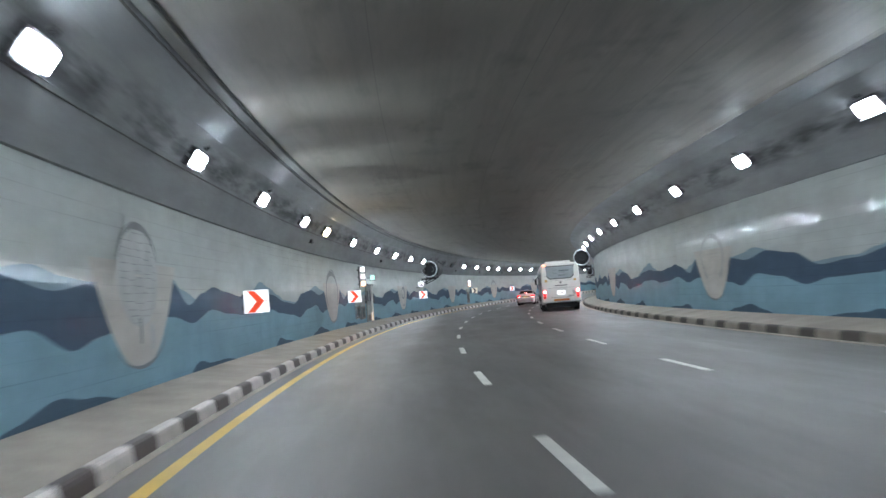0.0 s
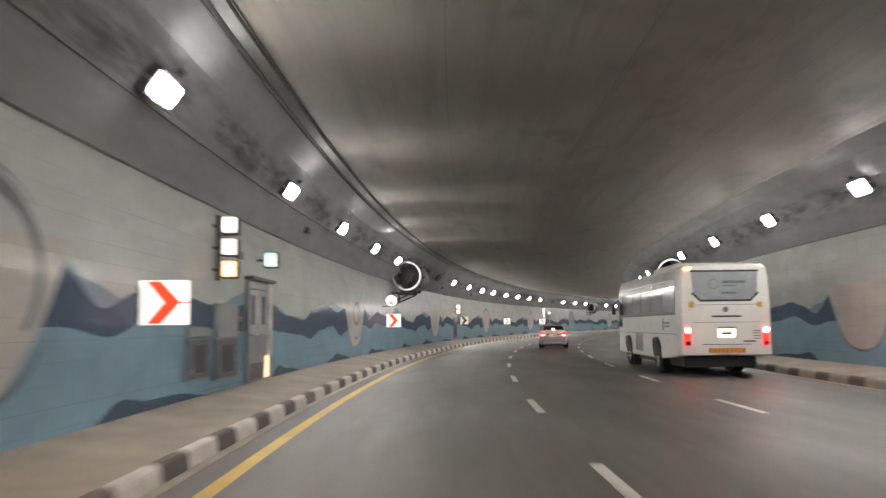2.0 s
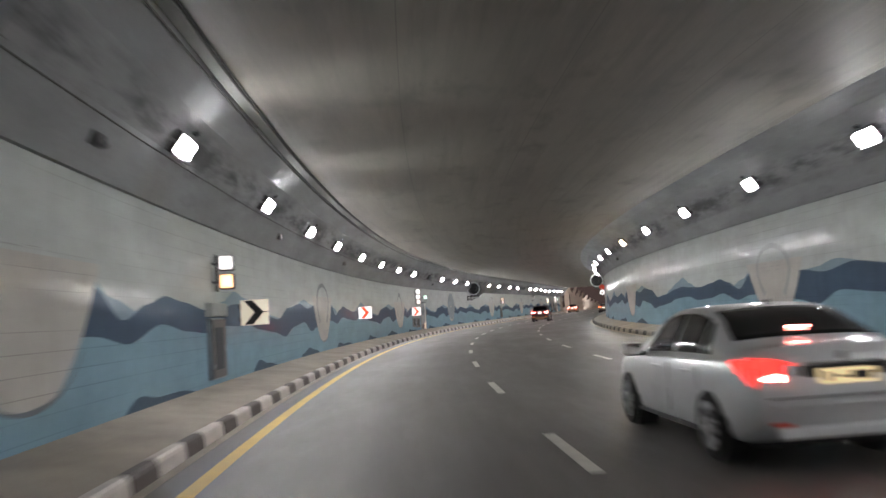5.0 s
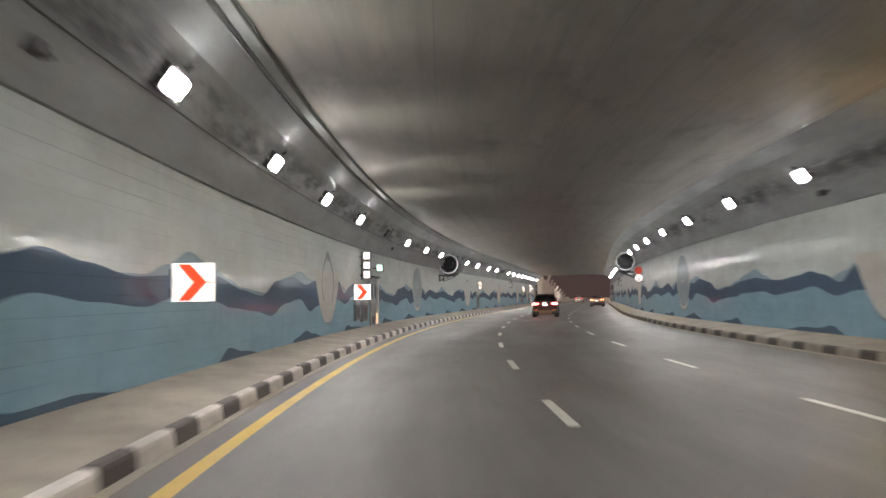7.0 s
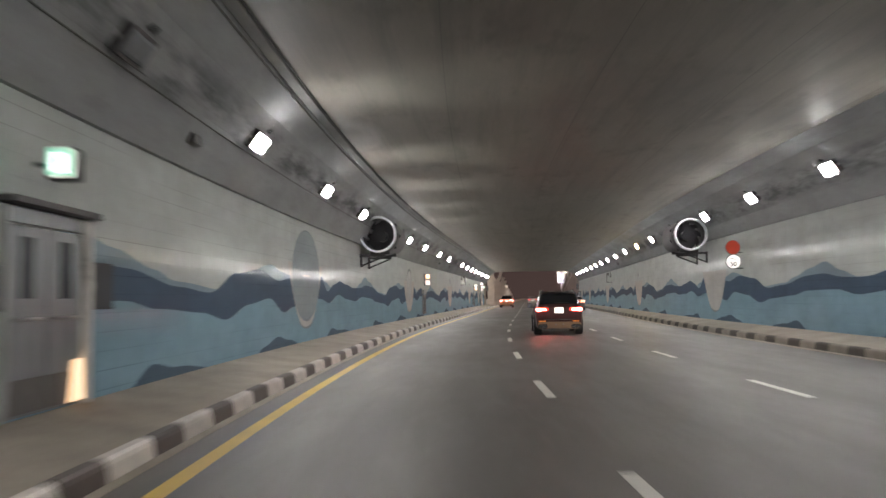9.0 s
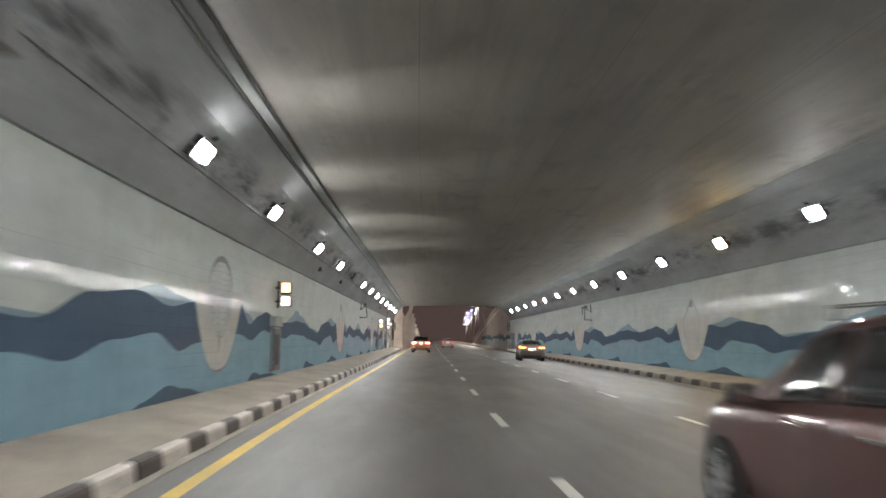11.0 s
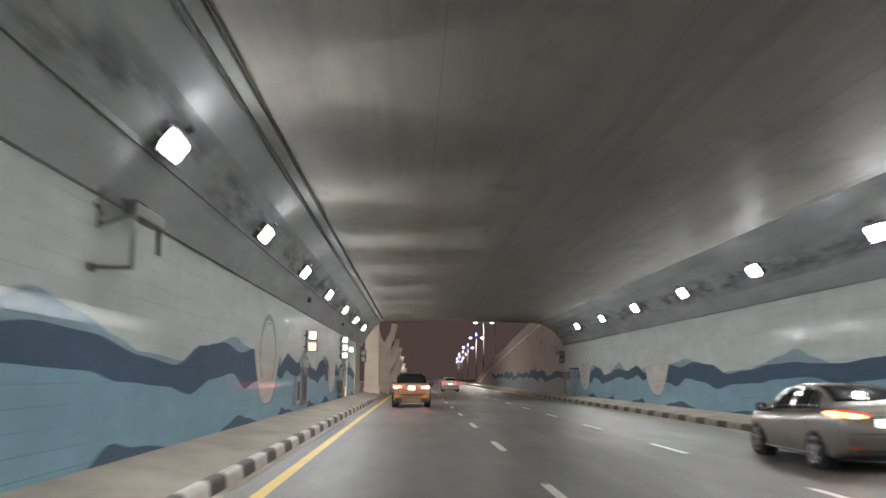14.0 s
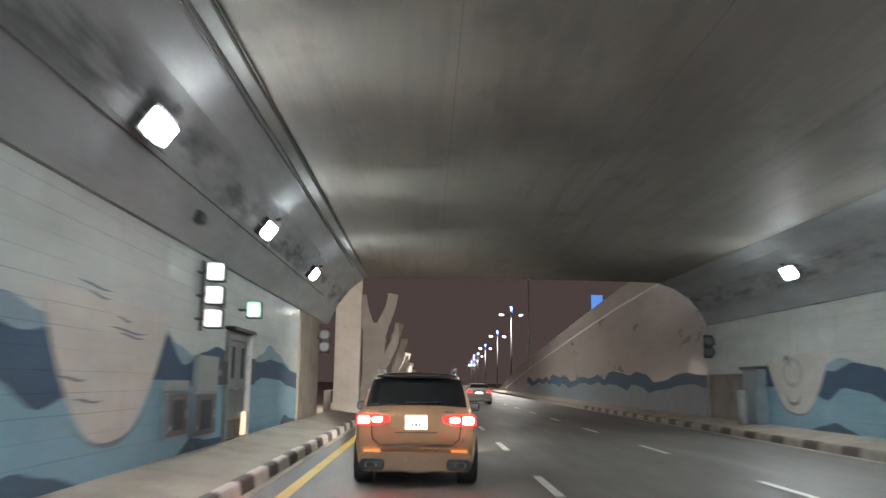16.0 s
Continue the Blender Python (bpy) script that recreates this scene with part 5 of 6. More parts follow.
def spline(keys, x):
    """Smooth line through (x, y) keys, with no overshoot to speak of."""
    n = len(keys)
    if x <= keys[0][0]:
        return keys[0][1]
    for i in range(n - 1):
        (a, p), (b, q) = keys[i], keys[i + 1]
        if x <= b:
            def lean(k):
                if k == 0 or k == n - 1:
                    j = min(max(k, 1), n - 1)
                    return (keys[j][1] - keys[j - 1][1]) / (keys[j][0] - keys[j - 1][0])
                l = (keys[k][1] - keys[k - 1][1]) / (keys[k][0] - keys[k - 1][0])
                r = (keys[k + 1][1] - keys[k][1]) / (keys[k + 1][0] - keys[k][0])
                return 0.0 if l * r < 0 else (l + r) / 2
            h, u = b - a, (x - a) / (b - a)
            return (p * (1 + 2 * u) * (1 - u) ** 2 + lean(i) * h * u * (1 - u) ** 2 + q * u * u * (3 - 2 * u) - lean(i + 1) * h * u * u * (1 - u))
    return keys[-1][1]


class CarForm:
    """The outer skin of a car: half sections from the floor's middle up over the sill, shoulder and side window to the roof's middle."""

    def __init__(self, L, W, top, belt, low, roof_w, rear_round, nose_round, slope):
        self.L, self.W, self.top, self.belt, self.low = L, W, top, belt, low
        self.roof_w, self.rear_round, self.nose_round, self.slope = roof_w, rear_round, nose_round, slope
        self.H = max(z for _, z in top)

    def width(self, y):
        w = self.W / 2
        if y < 0.55:
            w *= 1 - self.rear_round * (1 - y / 0.55) ** 2.3
        if y > self.L - 1.0:
            w *= 1 - self.nose_round * ((y - self.L + 1.0) / 1.0) ** 2.3
        return w

    def levels(self, y):
        zt, zl = spline(self.top, y), spline(self.low, y)
        zb = min(spline(self.belt, y), zt - 0.05)
        w = self.width(y)
        k = min(1.0, max(0.0, (zt - zb - 0.06) / (self.H - zb - 0.06)))
        return zt, zb, zl, w, 0.87 * w + (self.roof_w - 0.87 * w) * k

    def half(self, y):
        zt, zb, zl, w, wt = self.levels(y)
        h = zb - zl
        pts = [(0, zl), (w * 0.78, zl), (w * 0.90, zl + 0.03), (w * 0.955, zl + 0.10), (w * 0.985, zl + h * 0.34), (w, zl + h * 0.56), (w * 0.992, zl + h * 0.76), (w * 0.978, zb - 0.035),
               (w * 0.945, zb), (w * 0.925, zb + 0.012)]
        for v in (0.33, 0.66):
            pts.append((w * 0.925 + (wt - w * 0.925) * v + 0.018 * math.sin(v * math.pi), zb + 0.012 + (zt - 0.035 - zb - 0.012) * v))
        return pts + [(wt, zt - 0.035), (wt * 0.93, zt - 0.010), (wt * 0.55, zt + 0.008), (0, zt + 0.014)]

    def skin(self):
        L = self.L
        ys = [0, 0.012, 0.035, 0.07, 0.12, 0.2, 0.3, 0.42, 0.56, 0.72, 0.9] + [0.9 + (L - 1.8) * k / 16 for k in range(1, 16)] + [L - 0.9, L - 0.72, L - 0.55, L - 0.4, L - 0.26, L - 0.15, L - 0.07, L - 0.02, L]
        st = []
        for y in ys:
            pts = self.half(y)
            e = 0.045 * max(0.0, 1 - y / 0.07) ** 1.6 + 0.10 * max(0.0, 1 - (L - y) / 0.2) ** 2
            if e:
                zm = (pts[0][1] + pts[-1][1]) / 2
                pts = [(x * (1 - e * 0.7), zm + (z - zm) * (1 - e)) for x, z in pts]
            st.append((y, mirrored(pts)))
        bm = loft_y(st)
        for v in bm.verts:
            v.co.y += rear_y(v.co.z, self.slope) * max(0.0, 1 - v.co.y / 0.6)
        return bm

    def lift(self, y):
        """How the tail's lean shifts a point at y on the top line."""
        return y + rear_y(spline(self.top, y), self.slope) * max(0.0, 1 - y / 0.6)

    def top_pane(self, y0, y1, wide=0.92, out=0.008):
        """Glass lying on the top line from y0 to y1."""
        rows = []
        for i in range(9):
            y = y0 + (y1 - y0) * i / 8
            zt, zb, zl, w, wt = self.levels(y)
            t = Vector((0, 0.02, spline(self.top, y + 0.01) - spline(self.top, y - 0.01))).normalized()
            nor = Vector((0, -t.z, t.y)) * out
            row = []
            for j in range(-4, 5):
                f = abs(j) / 4 * wide
                z = zt + 0.014 - 0.006 * min(1, f / 0.55) - 0.018 * max(0.0, (f - 0.55) / 0.38)
                row.append(Vector((wt * wide * j / 4, self.lift(y), z)) + nor)
            rows.append(row)
        bm = sheet(rows)
        bmesh.ops.recalc_face_normals(bm, faces=bm.faces)
        bmesh.ops.solidify(bm, geom=bm.faces, thickness=0.006)
        return bm

    def side_pane(self, y0, y1, side, v0=0.08, v1=0.92, lean0=0.0, lean1=0.0, out=0.007):
        """Glass on the side between two lines across it; lean: how far the upper end of an edge is shifted along the car."""
        rows = []
        for i in range(7):
            row = []
            for j in range(5):
                v = v0 + (v1 - v0) * j / 4
                a, b = y0 + lean0 * j / 4, y1 + lean1 * j / 4
                y = a + (b - a) * i / 6
                zt, zb, zl, w, wt = self.levels(y)
                x = w * 0.925 + (wt - w * 0.925) * v + 0.018 * math.sin(v * math.pi)
                row.append((side * (x + out), y, zb + 0.012 + (zt - 0.047 - zb) * v + 0.002))
            rows.append(row)
        bm = sheet(rows)
        bmesh.ops.recalc_face_normals(bm, faces=bm.faces)
        bmesh.ops.solidify(bm, geom=bm.faces, thickness=0.006)
        return bm


def rounded(x, z, w, h, r, n=4):
    """A rounded rectangle of (x, z) points."""
    pts = []
    for sx, sz, a0 in ((1, 1, 0), (-1, 1, 90), (-1, -1, 180), (1, -1, 270)):
        for k in range(n + 1):
            a = math.radians(a0 + 90 * k / n)
            pts.append((x + sx * (w / 2 - r) + r * math.cos(a), z + sz * (h / 2 - r) + r * math.sin(a)))
    return pts


def suv(m, paint, label, hot):
    L, W = 4.63, 1.84
    t = thing("suv", label, "car", "suvs", m)
    form = CarForm(L, W, [(0, 1.06), (0.03, 1.13), (0.10, 1.22), (0.26, 1.50), (0.36, 1.61), (0.6, 1.645), (1.2, 1.672), (2.0, 1.66), (2.55, 1.58), (3.3, 1.15), (3.5, 1.08), (4.1, 1.00), (4.45, 0.88), (L, 0.64)],
                   [(0, 1.02), (0.25, 1.10), (1.5, 1.06), (3.2, 1.00), (3.6, 0.98), (4.2, 0.90), (L, 0.58)], [(0, 0.30), (0.3, 0.25), (1.0, 0.23), (3.7, 0.23), (4.3, 0.25), (L, 0.34)], 0.635, 0.055, 0.24, 0.04)
    part("body", form.skin(), paint, t, smooth=True)
    part("rear_window", form.top_pane(0.065, 0.325, 1.0), M_GLASS, t, "dark rear window", True)
    part("windscreen", form.top_pane(2.66, 3.24, 0.94), M_GLASS, t, "dark windscreen", True)
    for s in (-1, 1):
        for a, b, la, lb in ((0.42, 0.98, 0.10, 0.0), (1.06, 1.98, 0.0, 0.0), (2.06, 2.95, 0.0, -0.38)):
            part("side_window", form.side_pane(a, b, s, lean0=la, lean1=lb), M_GLASS, t, "dark tinted side window", True)
    part("spoiler", boxed((1.20, 0.24, 0.04), (0, 0.40, 1.625), 0.018), M_DARK, t, "dark roof spoiler")
    part("roof_panel", form.top_pane(0.50, 2.45, 0.86), M_GLASS, t, "dark glass roof panel", True)
    part("brake_lamp", boxed((0.34, 0.02, 0.016), (0, 0.275, 1.618)), M_GLASS, t, "unlit high brake lamp")
    part("wiper", boxed((0.52, 0.02, 0.02), (0.16, 0.085, 1.235), 0.004, pose(0, 0, 0, 0, -2, 0)), M_BLACK, t)
    for s in (-1, 1):
        rail = part("roof_rail", boxed((0.035, 1.85, 0.03), (s * 0.60, 1.55, 1.735), 0.012), M_CHROME, t, "chrome roof rail")
        for y in (0.72, 2.40):
            part("rail_foot", boxed((0.04, 0.12, 0.10), (s * 0.60, y, 1.69), 0.012), M_CHROME, rail)
        lamp = part("tail_light", prism([(s * 0.39, 0.955), (s * 0.40, 1.035), (s * 0.60, 1.058), (s * 0.83, 1.062), (s * 0.885, 1.045), (s * 0.895, 0.915), (s * 0.86, 0.895), (s * 0.56, 0.905)], -0.028, 0.14), M_TAIL, t,
                    "red tail light")
        part("tail_bulb", prism(rounded(s * 0.775, 0.975, 0.165, 0.105, 0.025), -0.036, -0.02), hot, lamp, "glowing lamp")
        part("tail_bulb", prism(rounded(s * 0.575, 0.980, 0.145, 0.072, 0.025), -0.036, -0.02), hot, lamp, "glowing lamp")
        part("tail_bar", boxed((0.008, 0.012, 0.12), (s * 0.675, -0.034, 0.978)), M_BLACK, lamp)
        part("reflector", prism(rounded(s * 0.645, 0.532, 0.25, 0.030, 0.012), -0.022, 0.02), M_REFLECT, t, "amber reflector strip")
        pod = part("exhaust_pod", prism(rounded(s * 0.635, 0.335, 0.36, 0.165, 0.06), -0.010, 0.06), M_BLACK, t, "black exhaust pod")
        part("exhaust_trim", ring(0.070, 0.050, -0.028, 0.02, 20), M_CHROME, pod, "chrome exhaust trim").matrix_basis = Matrix.Translation((s * 0.66, 0, 0.33)) @ Matrix.Diagonal((1.35, 1, 0.75, 1))
        for k in range(3):
            part("pod_rib", boxed((0.11, 0.012, 0.010), (s * 0.54, -0.014, 0.295 + 0.04 * k), 0.003), M_CHROME, pod)
        for y in (0.86, 3.69):
            arch(t, s * (W / 2 - 0.018), y, 0.36, s, M_BLACK)
            wheel(t, s * (W / 2 - 0.085), y, 0.36, 0.235, s, 10)
        for y in (1.45, 2.45):
            part("door_handle", boxed((0.02, 0.20, 0.03), (s * (W / 2 - 0.008), y, 0.93), 0.008), M_CHROME, t)
            part("door_seam", boxed((0.010, 0.012, 0.58), (s * (W / 2 - 0.004), y - 0.36, 0.72)), M_BLACK, t)
        part("headlight", boxed((0.42, 0.22, 0.14), (s * 0.58, L - 0.30, 0.74), 0.05), M_HEAD, t)
        part("sill", boxed((0.03, 2.1, 0.06), (s * (W / 2 - 0.03), 2.27, 0.29), 0.01), M_BLACK, t)
        part("letter_bar", boxed((0.15, 0.006, 0.022), (s * 0.50, -0.002, 1.095)), M_CHROME, t)
    mirrors(t, W, 3.02, 1.10, M_BLACK)
    part("bumper", prism(rounded(0, 0.375, 1.64, 0.27, 0.09), -0.004, 0.10), M_BRONZE_DARK, t, "dull brown lower bumper")
    part("tailgate_seam", prism([(-0.67, 0.90), (-0.65, 0.70), (-0.54, 0.612), (0.54, 0.612), (0.65, 0.70), (0.67, 0.90), (0.658, 0.90), (0.638, 0.705), (0.535, 0.624), (-0.535, 0.624),
                                 (-0.638, 0.705), (-0.658, 0.90)], -0.006, 0.01), M_BLACK, t)
    part("plate_recess", prism([(-0.30, 0.800), (0.30, 0.800), (0.40, 0.90), (0.36, 1.04), (-0.36, 1.04), (-0.40, 0.90)], -0.006, 0.01), paint, t)
    part("recess_edge", boxed((0.62, 0.012, 0.012), (0, -0.010, 0.797), 0.003), M_BLACK, t)
    plate(t, 0.325, 0.20, 0.945, M_PLATE, ((-0.055, -0.04, 0.032, 0.05), (0.0, -0.04, 0.032, 0.05), (0.055, -0.04, 0.032, 0.05), (-0.03, 0.05, 0.10, 0.02)), -0.022)
    part("chrome_strip", boxed((1.20, 0.02, 0.016), (0, -0.012, 0.595), 0.005), M_CHROME, t)
    part("bumper_crease", boxed((1.60, 0.03, 0.020), (0, 0.004, 0.565), 0.008), paint, t)
    star = part("badge", ring(0.045, 0.037, -0.02, 0.0, 24), M_CHROME, t)
    star.location.z = 1.135
    for a in (90, 210, 330):
        part("badge_bar", boxed((0.038, 0.012, 0.008), (0.019, -0.012, 0), 0.0, pose(0, 0, 0, 0, -a, 0)), M_CHROME, star)
    low_b = part("diffuser", prism([(-0.44, 0.43), (0.44, 0.43), (0.40, 0.26), (0.05, 0.225), (-0.05, 0.225), (-0.40, 0.26)], -0.012, 0.05), M_BRONZE_DARK, t, "brown-grey lower bumper panel")
    part("skid_edge", boxed((0.84, 0.03, 0.018), (0, -0.016, 0.248), 0.006), M_CHROME, low_b)
    # Chrome discs imitate two headlamp reflections on the bumper.
    for x in (-0.14, 0.14):
        part("sensor", disc(0.026, -0.024, -0.008, x, 0.405, 14), M_CHROME, low_b)
    part("underbody", boxed((1.5, 3.9, 0.10), (0, 2.3, 0.25), 0.02), M_BLACK, t)
    settle_tail(t, 0.04, ("tail_light", "number_plate", "plate_recess", "recess_edge", "tailgate_seam", "badge", "letter_bar", "chrome_strip"))
    return t


def low_beams(t, L):
    """Head lamps that light the road in front of a car."""
    for s in (-1, 1):
        beam = bpy.data.lights.new("low_beam", "SPOT")
        beam.energy, beam.color, beam.spot_size, beam.spot_blend, beam.shadow_soft_size = 1600.0, (1.0, 0.86, 0.74), radians(72), 0.8, 0.06
        ob = new("low_beam", beam)
        ob.parent = t
        ob.matrix_basis = look((s * 0.58, L + 0.08, 0.74), (s * 0.58, L + 20.0, 0.9))


def sedan(m, paint, label, plate_mat, lamp_hot, kind=0, high_lamp=False):
    L, W = 4.55, 1.78
    t = thing("sedan", label, "car", "sedans", m)
    if kind == 0:
        top = [(0, 0.97), (0.05, 1.035), (0.28, 1.05), (0.55, 1.07), (0.72, 1.12), (1.20, 1.34), (1.65, 1.425), (2.1, 1.432), (2.6, 1.36), (3.3, 1.06), (3.5, 0.98), (4.1, 0.86), (4.4, 0.72), (L, 0.54)]
        belt = [(0, 0.90), (0.6, 0.955), (1.5, 0.93), (3.0, 0.895), (3.5, 0.87), (4.1, 0.77), (L, 0.48)]
        back, front = (0.70, 1.36), (2.66, 3.26)
        cuts = ((0.98, 1.22, 0.16, 0.02), (1.26, 1.98, 0.05, 0.0), (2.05, 3.02, 0.0, -0.42))
    else:
        top = [(0, 1.0), (0.04, 1.065), (0.20, 1.08), (0.42, 1.095), (0.58, 1.14), (1.25, 1.365), (1.75, 1.43), (2.2, 1.42), (2.7, 1.33), (3.5, 1.01), (3.7, 0.95), (4.2, 0.83), (4.42, 0.70), (L, 0.52)]
        belt = [(0, 0.95), (0.6, 0.985), (1.5, 0.945), (3.0, 0.88), (3.6, 0.85), (4.2, 0.74), (L, 0.47)]
        back, front = (0.56, 1.42), (2.72, 3.44)
        cuts = ((0.86, 1.16, 0.22, 0.04), (1.22, 2.02, 0.06, 0.0), (2.09, 3.14, 0.0, -0.46))
    form = CarForm(L, W, top, belt, [(0, 0.33), (0.3, 0.23), (1.0, 0.19), (3.6, 0.19), (4.3, 0.20), (L, 0.28)], 0.585, 0.10, 0.30, 0.10)
    part("body", form.skin(), paint, t, smooth=True)
    part("rear_window", form.top_pane(*back, 0.94), M_GLASS, t, "dark sloping rear window", True)
    part("windscreen", form.top_pane(*front, 0.94), M_GLASS, t, "dark windscreen", True)
    for s in (-1, 1):
        for a, b, la, lb in cuts:
            part("side_window", form.side_pane(a, b, s, lean0=la, lean1=lb), M_GLASS, t, "dark tinted side window", True)
    if high_lamp:
        part("brake_lamp", boxed((0.16, 0.03, 0.022), (0.0, 0.84, 1.205)), M_TAIL_HOT, t, "high red brake lamp")
    part("antenna", boxed((0.03, 0.12, 0.06), (0, 1.45, 1.445), 0.012), M_BLACK, t)
    for s in (-1, 1):
        if kind == 0:
            poly = [(s * 0.44, 0.86), (s * 0.46, 0.93), (s * 0.64, 0.975), (s * 0.78, 0.985), (s * 0.80, 0.72), (s * 0.70, 0.70), (s * 0.58, 0.76)]
            hot = [(s * 0.57, 0.79), (s * 0.58, 0.84), (s * 0.74, 0.80), (s * 0.755, 0.735), (s * 0.69, 0.72)]
            part("lamp_garnish", prism([(s * 0.40, 0.825), (s * 0.42, 0.895), (s * 0.53, 0.915), (s * 0.55, 0.815)], -0.012, 0.05), M_CHROME, t, "chrome lamp garnish")
        else:
            poly = [(s * 0.33, 0.895), (s * 0.35, 0.94), (s * 0.60, 0.985), (s * 0.80, 1.005), (s * 0.805, 0.90), (s * 0.70, 0.855), (s * 0.55, 0.845)]
            hot = [(s * 0.41, 0.892), (s * 0.43, 0.925), (s * 0.60, 0.955), (s * 0.76, 0.968), (s * 0.755, 0.895), (s * 0.62, 0.868)]
        lamp = part("tail_light", prism(poly, -0.004, 0.16), M_TAIL, t, "red tail light")
        part("tail_bulb", prism(hot, -0.014, 0.002), lamp_hot, lamp, "glowing lamp")
        side_lamp = prism([(0.03, 0.90), (0.10, 0.985), (0.36, 0.975), (0.44, 0.95), (0.22, 0.86)] if kind else [(0.04, 0.74), (0.06, 0.97), (0.30, 0.965), (0.36, 0.94), (0.16, 0.78)], -0.02, 0.012)
        part("tail_side", side_lamp, lamp_hot if kind else M_TAIL, lamp).matrix_basis = Matrix.Translation((s * (W / 2 - 0.085), 0, 0)) @ pose(0, 0, 0, 0, 0, 90 - s * 9)
        for y in (0.93, 3.60):
            arch(t, s * (W / 2 - 0.022), y, 0.325, s, M_BLACK)
            wheel(t, s * (W / 2 - 0.085), y, 0.325, 0.21, s, 5 if kind else 10)
        for y in (1.50, 2.48):
            part("door_handle", boxed((0.02, 0.18, 0.03), (s * (W / 2 - 0.008), y, 0.80), 0.008), M_CHROME if kind else paint, t)
            part("door_seam", boxed((0.010, 0.010, 0.52), (s * (W / 2 - 0.006), y - 0.30 if y < 2 else y - 0.42, 0.60)), M_BLACK, t)
        part("headlight", boxed((0.36, 0.5, 0.12), (s * 0.60, L - 0.50, 0.68), 0.05), M_HEAD, t)
        part("sill", boxed((0.03, 2.0, 0.05), (s * (W / 2 - 0.035), 2.25, 0.24), 0.01), M_CHROME if kind else M_BLACK, t)
        part("reflector", boxed((0.18, 0.02, 0.035), (s * 0.62, -0.004, 0.42), 0.008), M_RED, t)
    mirrors(t, W, 3.0, 0.97, paint if kind == 0 else M_BLACK)
    plate(t, 0.50, 0.13, 0.80, plate_mat, ((-0.17, 0, 0.05, 0.08), (-0.05, -0.005, 0.10, 0.02), (0.12, 0, 0.18, 0.07)), -0.012)
    part("plate_garnish", boxed((0.72, 0.02, 0.035), (0, -0.008, 0.905), 0.008), M_CHROME, t)
    part("plate_recess", prism([(-0.36, 0.72), (0.36, 0.72), (0.40, 0.90), (-0.40, 0.90)], -0.003, 0.01), M_BLACK if kind == 0 else paint, t)
    part("boot_seam", prism([(-0.56, 0.975), (-0.54, 0.66), (0.54, 0.66), (0.56, 0.975), (0.548, 0.975), (0.53, 0.67), (-0.53, 0.67), (-0.548, 0.975)], -0.004, 0.01), M_BLACK, t)
    part("bumper_seam", boxed((1.42, 0.02, 0.010), (0, 0.002, 0.635)), M_BLACK, t)
    part("bumper_shelf", boxed((1.36, 0.05, 0.035), (0, 0.012, 0.575), 0.015), paint, t)
    part("bumper_lip", boxed((1.30, 0.05, 0.10), (0, 0.03, 0.34), 0.02), M_BLACK if kind else paint, t)
    part("badge", disc(0.042, -0.010, 0.0, 0, 0.965, 20), M_CHROME, t)
    part("underbody", boxed((1.4, 3.8, 0.08), (0, 2.3, 0.21), 0.02), M_BLACK, t)
    settle_tail(t, 0.10, ("tail_light", "lamp_garnish", "number_plate", "plate_garnish", "plate_recess", "boot_seam", "badge", "bumper_seam"))
    return t


